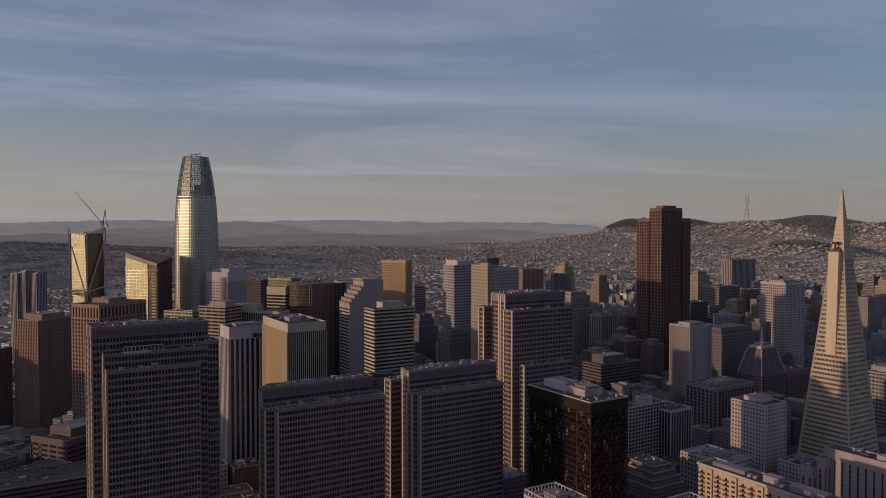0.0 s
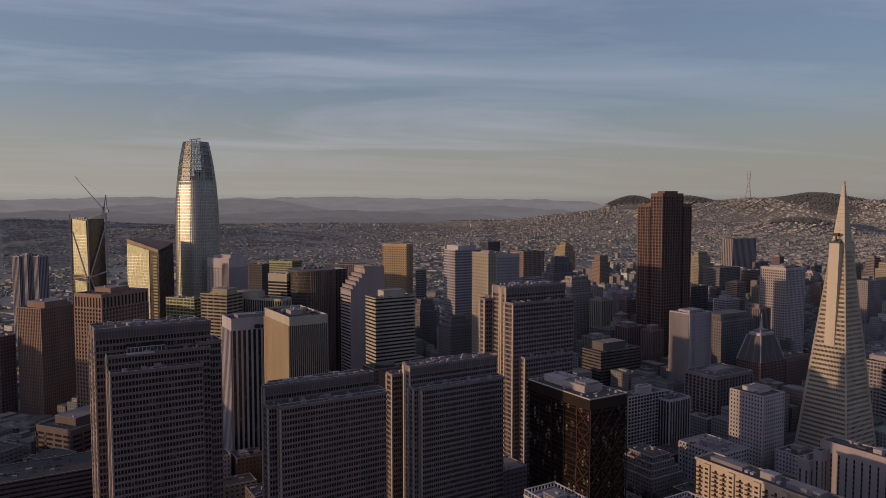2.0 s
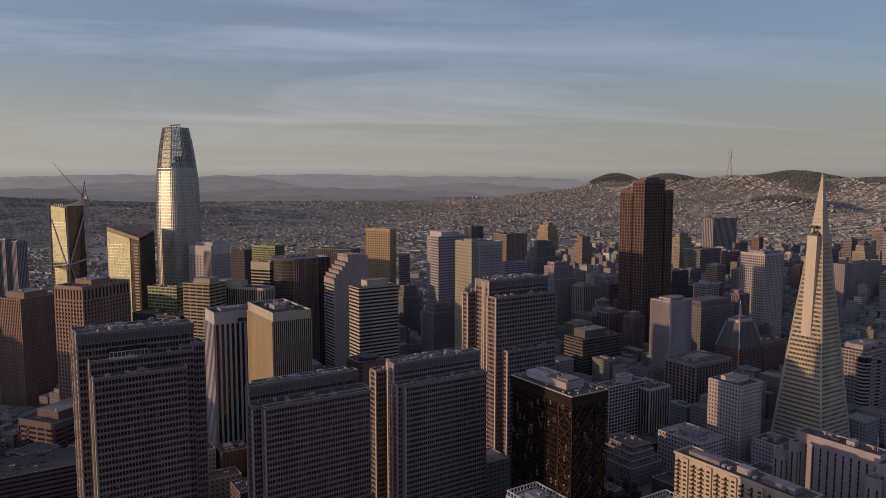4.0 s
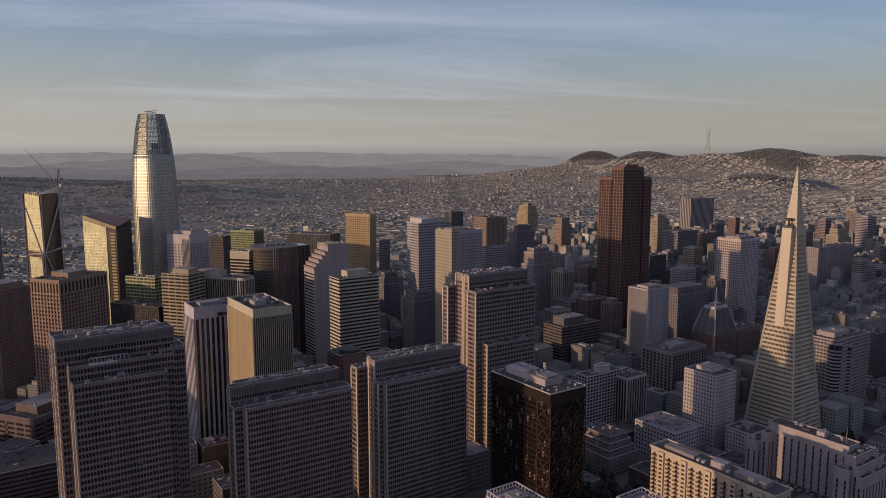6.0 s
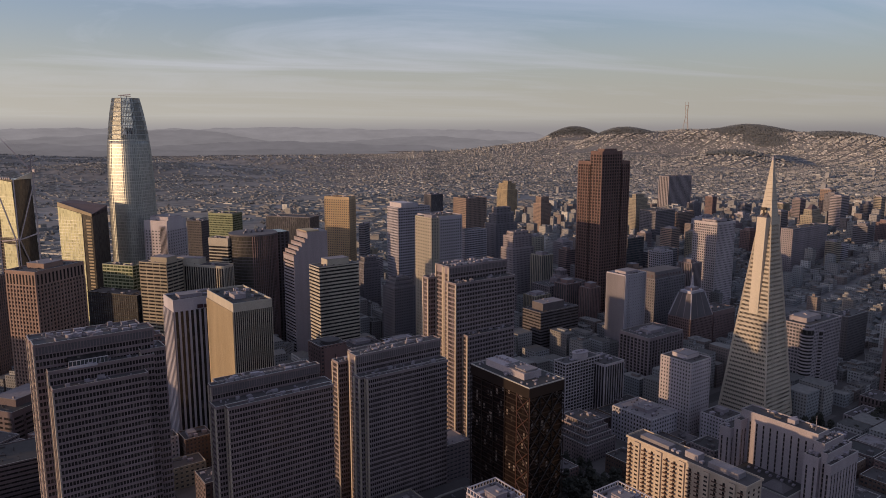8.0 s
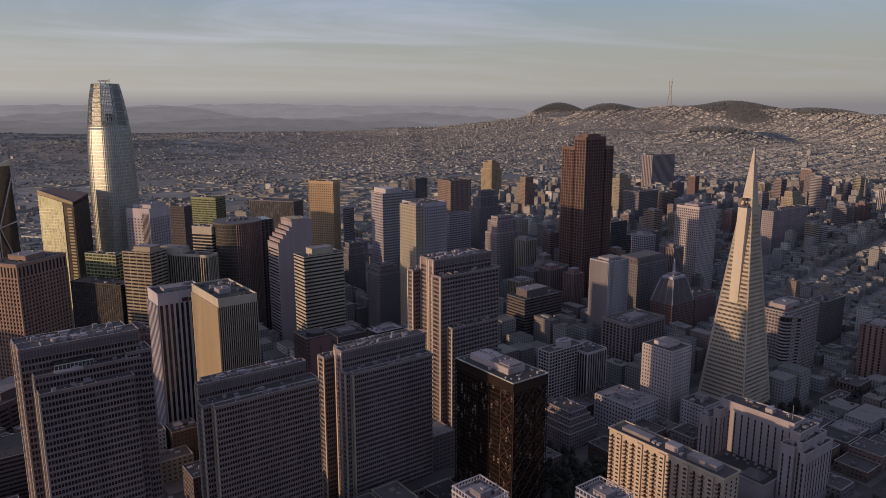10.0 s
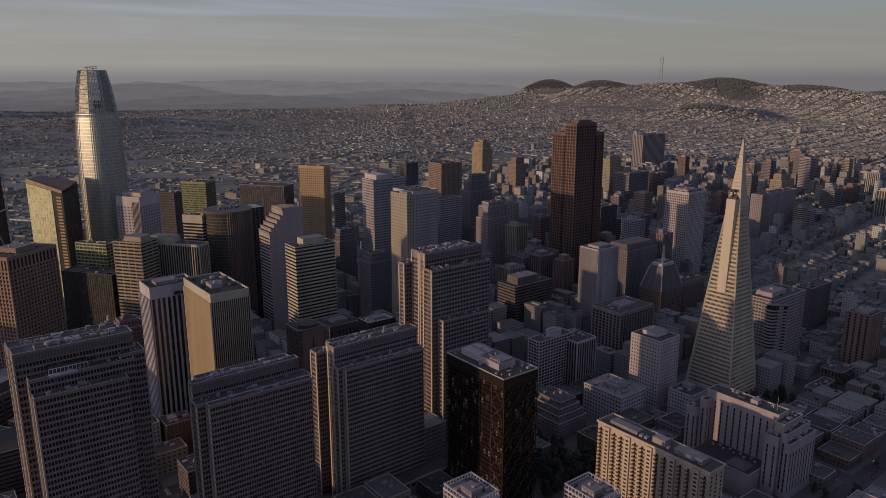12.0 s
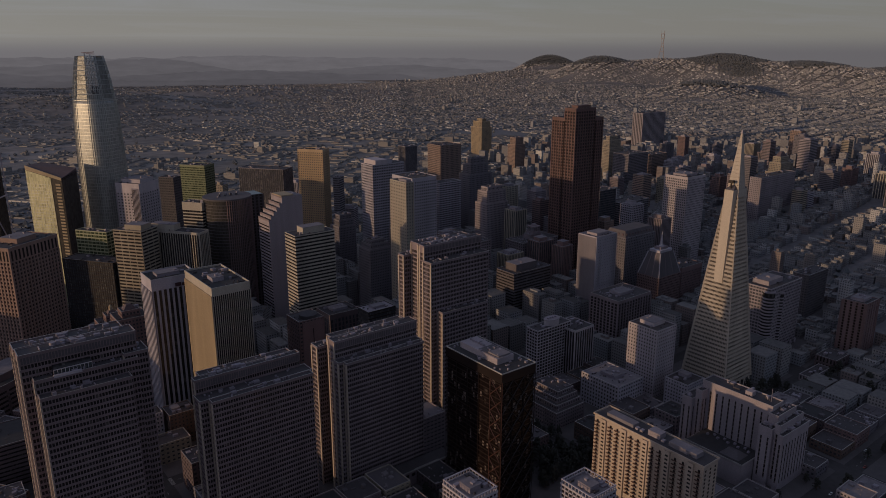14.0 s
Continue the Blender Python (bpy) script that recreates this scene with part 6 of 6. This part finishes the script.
def mast_tower():
    X, Y, Z, k = place(2693, 6454, terrain(2693, 6454))
    root = base("mast_tower", X, Y, NORTH, "three-legged red and white broadcasting tower on the hill", "antenna tower", z=Z - 3)
    top = 484.0
    H = EYE[2] + (top - EYE[2]) * k - Z + 3
    # paint greyed in its base colour, standing in for distance haze
    red = surface("red and white steel paled by haze", (0.33, 0.29, 0.285))
    waist = lambda q: (30 - 22 * min(1, q / 0.62)) if q < 0.62 else 8 + 9 * (q - 0.62) / 0.38
    for i in range(3):
        bm = bmesh.new()
        for a, b in ((0, 0.3), (0.3, 0.62), (0.62, 0.82), (0.82, 1)):
            p = lambda q: (waist(q) * k * math.cos(2.1 * i), waist(q) * k * math.sin(2.1 * i), H * q)
            add_bar(bm, p(a), p(b), 2.1)
        part("leg", bm, red, root)
        bm = bmesh.new()
        e = waist(1) * k
        add_bar(bm, (e * math.cos(2.1 * i), e * math.sin(2.1 * i), H), (e * math.cos(2.1 * i), e * math.sin(2.1 * i), H + 30 * k), 0.9)
        part("antenna", bm, red, root)
    for q in (0.3, 0.5, 0.62, 0.82, 1.0):
        bm = bmesh.new()
        for i in range(3):
            e = waist(q) * k
            f = lambda i: (e * math.cos(2.1 * i), e * math.sin(2.1 * i), H * q)
            add_bar(bm, f(i), f((i + 1) % 3), 1.7)
        part("cross_beam", bm, red, root)


mast_tower()


# ---- trees ----
def far_trees():
    """Street trees and woods of the far town and its hills, as clumps."""
    rnd = random.Random(9)
    verts, faces = [], []

    def clump(x, y, r):
        X, Y, Z, k = place(x, y, terrain(x, y))
        r *= k
        o = len(verts)
        verts.append((X + rnd.uniform(-0.3, 0.3) * r, Y, Z + r * rnd.uniform(1.3, 2.0)))
        for a in (0.2, 1.5, 2.7, 3.9, 5.2):
            q = r * rnd.uniform(0.7, 1.2)
            verts.append((X + q * math.cos(a), Y + q * math.sin(a), Z + r * rnd.uniform(0.5, 0.9)))
        verts.append((X, Y, Z - r * 0.3))
        for i in range(5):
            faces.append((o + 1 + i, o + 1 + (i + 1) % 5, o))
            faces.append((o + 1 + (i + 1) % 5, o + 1 + i, o + 6))

    for gx, gy, gr in GREEN:
        for _ in range(int(gr * gr / 50)):
            a, q = rnd.uniform(0, 2 * math.pi), gr * 1.05 * math.sqrt(rnd.random())
            clump(gx + q * math.cos(a), gy + q * math.sin(a), rnd.uniform(4, 9))
    for i in range(21000):
        a, r = rnd.uniform(-0.62, 0.75), math.sqrt(rnd.uniform(900**2, 8900**2))
        if (i > 10000 and (a < 0.05 or r < 3200)) or (a < 0.05 and r > 2200 and i % 5):
            continue
        x, y = r * math.sin(a), r * math.cos(a)
        if r > 8150 and x < -0.05 * y or (r < 2700 and not open_spot(x, y, 6)):
            continue
        for _ in range(rnd.randint(1, 4)):
            clump(x + rnd.uniform(-25, 25), y + rnd.uniform(-25, 25), rnd.uniform(3, 7.5))
    me = bpy.data.meshes.new("distant_trees")
    me.from_pydata(verts, [], faces)
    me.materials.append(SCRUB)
    tagged(new("distant_trees", me), "haze-grey trees among distant houses and on hills", "trees", kind="stuff")


far_trees()


def tree(x, y, h, seed):
    """A tapered trunk with limbs and an uneven crown of leaf clumps."""
    rnd = random.Random(seed)
    root = base("tree", x, y, rnd.uniform(0, 360), "dark evergreen street tree with an uneven crown", "tree", "downtown trees", z=terrain(x, y))
    bm = bmesh.new()
    add_bar(bm, (0, 0, -0.3), (rnd.uniform(-0.4, 0.4), 0, h * 0.7), h * 0.035, h * 0.012, 6)
    for i in range(5):
        a = i * 1.3 + rnd.uniform(0, 0.6)
        z0 = h * rnd.uniform(0.25, 0.55)
        add_bar(bm, (0, 0, z0), (math.cos(a) * h * 0.25, math.sin(a) * h * 0.25, z0 + h * 0.22), h * 0.012, h * 0.004, 5)
    part("trunk", bm, BARK, root)
    bm = bmesh.new()
    for _ in range(70):
        a, q, zz = rnd.uniform(0, 6.3), math.sqrt(rnd.random()), rnd.random()
        rr = h * 0.32 * q * (1.1 - 0.75 * zz)
        leaf_clump(bm, Vector((rr * math.cos(a), rr * math.sin(a), h * (0.25 + 0.72 * zz))), h * rnd.uniform(0.045, 0.1), rnd)
    part("crown", bm, LEAF, root)


def plant_trees():
    rnd = random.Random(21)
    groups = ((152, 545, 22, 14), (180, 525, 22, 12), (158, 500, 20, 8), (405, 628, 12, 6), (402, 595, 14, 6), (410, 668, 12, 6), (392, 640, 24, 10), (405, 662, 20, 9), (372, 612, 16, 6), (10, 510, 26, 10), (45, 505, 20, 7), (150, 560, 22, 9), (125, 545, 16, 6), (440, 600, 30, 10), (470, 640, 26, 8), (345, 560, 16, 5), (430, 520, 30, 8), (270, 580, 14, 5), (165, 522, 26, 24), (140, 512, 20, 14), (190, 545, 20, 10), (400, 700, 30, 10), (500, 610, 30, 10), (300, 450, 18, 8), (360, 470, 20, 8), (60, 470, 20, 8), (90, 440, 20, 8))
    for gx, gy, spread, n in groups:
        for _ in range(n):
            x, y = gx + rnd.uniform(-spread, spread), gy + rnd.uniform(-spread, spread)
            if open_spot(x, y, 3):
                tree(x, y, rnd.uniform(8, 17), rnd.randint(0, 9999))


FOOT[:] = [f for f in FOOT if f[:2] != (165, 522)]
plant_trees()


# ---- streets ----
PAVING = surface("grey concrete pavement", (0.101, 0.086, 0.089), streak=False, scale=0.5)
PAINT = surface("worn white road paint", (0.42, 0.40, 0.38), streak=False, scale=1.5)
CAR_PAINTS = [(surface(f"{word} car paint", tone, rough=0.3, streak=False, var=0.05), word) for word, tone in (("white", (0.6, 0.6, 0.6)), ("silver", (0.35, 0.35, 0.36)), ("black", (0.015, 0.015, 0.017)), ("dark blue", (0.02, 0.03, 0.07)), ("red", (0.22, 0.03, 0.025)), ("grey", (0.12, 0.12, 0.125)))]
TYRE = surface("black tyre rubber", (0.015, 0.014, 0.014), streak=False)


def block_pavements():
    """A kerbed pavement under each block of the northern grid, and dashed lines down its streets."""
    a = radians(NORTH)
    ca, sa = math.cos(a), math.sin(a)
    spots = []
    n = 0
    for i in range(-4, 9):
        for j in range(1, 9):
            u0, v0 = i * 149, j * 109
            cx, cy = (u0 + 64) * ca - (v0 + 44) * sa, (u0 + 64) * sa + (v0 + 44) * ca
            if not (250 < cy < 950 and -420 < cx < 760 and market_side(cx, cy) > 40):
                continue
            at = lambda u, v, h: (u * ca - v * sa, u * sa + v * ca, terrain(u * ca - v * sa, u * sa + v * ca) + h)
            ring = lambda m, h: [at(*p, h) for p in ((u0 - m, v0 - m), (u0 + 128 + m, v0 - m), (u0 + 128 + m, v0 + 88 + m), (u0 - m, v0 + 88 + m))]
            bm = bmesh.new()
            add_prism(bm, ring(3.6, -1.0), ring(3.5, 0.16))
            n += 1
            tagged(new(f"pavement_{n}", done("pavement", bm, PAVING)), "grey concrete pavement with kerbs round a city block", "pavement", kind="structure")
            bm = bmesh.new()
            for k in range(16):
                p = [at(u0 + 2 + 8 * k, v0 - 10.6, 0.02), at(u0 + 5 + 8 * k, v0 - 10.6, 0.02), at(u0 + 5 + 8 * k, v0 - 10.4, 0.02), at(u0 + 2 + 8 * k, v0 - 10.4, 0.02)]
                add_prism(bm, p, [(x, y, z + 0.012) for x, y, z in p])
            for k in range(11):
                p = [at(u0 - 10.6, v0 + 2 + 8 * k, 0.02), at(u0 - 10.4, v0 + 2 + 8 * k, 0.02), at(u0 - 10.4, v0 + 5 + 8 * k, 0.02), at(u0 - 10.6, v0 + 5 + 8 * k, 0.02)]
                add_prism(bm, p, [(x, y, z + 0.012) for x, y, z in p])
            for k in range(9):  # the crossing at the corner
                p = [at(u0 - 4.5, v0 - 16 + 1.3 * k, 0.02), at(u0 - 1.5, v0 - 16 + 1.3 * k, 0.02), at(u0 - 1.5, v0 - 15.4 + 1.3 * k, 0.02), at(u0 - 4.5, v0 - 15.4 + 1.3 * k, 0.02)]
                add_prism(bm, p, [(x, y, z + 0.012) for x, y, z in p])
            tagged(new(f"road_marking_{n}", done("road_marking", bm, PAINT)), "worn white lane dashes and a crossing on asphalt", "road marking", kind="structure")
            spots += [(at(u0 + 6 + 9 * k, v0 - (5.2 if k % 2 else 15.8), 0), NORTH + (0 if k % 2 else 180)) for k in range(13)]
            spots += [(at(u0 - (5.2 if k % 2 else 15.8), v0 + 6 + 9 * k, 0), NORTH + (90 if k % 2 else 270)) for k in range(9)]
    return spots


def car_mesh(name, mat, rows, half):
    """A body drawn out across its width from rows of x, low z, high z, share of the width."""
    bm = bmesh.new()
    rings = [[bm.verts.new(p) for p in ((x, -half * k, lo), (x, half * k, lo), (x, half * k * 0.9, hi), (x, -half * k * 0.9, hi))] for x, lo, hi, k in rows]
    for p, q in zip(rings, rings[1:]):
        for i in range(4):
            bm.faces.new((p[i], p[(i + 1) % 4], q[(i + 1) % 4], q[i]))
    bm.faces.new(rings[0][::-1])
    bm.faces.new(rings[-1])
    bmesh.ops.recalc_face_normals(bm, faces=bm.faces[:])
    return done(name, bm, mat)


def make_car(paint, word):
    root = tagged(new("car"), f"{word} saloon car parked at the kerb", "car", "cars along the streets")
    link("body", car_mesh("body", paint, ((-2.25, 0.4, 0.75, 0.9), (-2.1, 0.25, 0.95, 1), (-0.9, 0.22, 0.98, 1), (1.0, 0.22, 0.95, 1), (2.0, 0.25, 0.8, 1), (2.25, 0.4, 0.65, 0.88)), 0.9), root)
    link("cabin", car_mesh("cabin", GLASS, ((-1.85, 0.95, 0.97, 0.9), (-1.2, 0.95, 1.38, 0.86), (0.25, 0.95, 1.4, 0.86), (1.05, 0.93, 0.96, 0.9)), 0.85), root)
    link("roof", car_mesh("roof", paint, ((-1.25, 1.36, 1.42, 0.84), (-0.5, 1.39, 1.47, 0.86), (0.25, 1.38, 1.43, 0.84)), 0.85), root)
    for x in (-1.4, 1.4):
        for y in (-0.82, 0.82):
            bm = bmesh.new()
            add_bar(bm, (x, y - 0.11, 0.33), (x, y + 0.11, 0.33), 0.33, sides=10)
            part("wheel", bm, TYRE, root)
    return root


def park_cars(spots):
    rnd = random.Random(14)
    kinds = []
    for (x, y, z), turn in spots:
        if rnd.random() > 0.06 or not open_spot(x, y, 2.5) or not (x * x + y * y < 900**2):
            continue
        m = pose(x, y, z, 0, 0, turn)
        if len(kinds) < len(CAR_PAINTS):
            kinds.append(make_car(*CAR_PAINTS[len(kinds)]))
            kinds[-1].matrix_world = m
        else:
            copy_thing(rnd.choice(kinds), m)


park_cars(block_pavements())
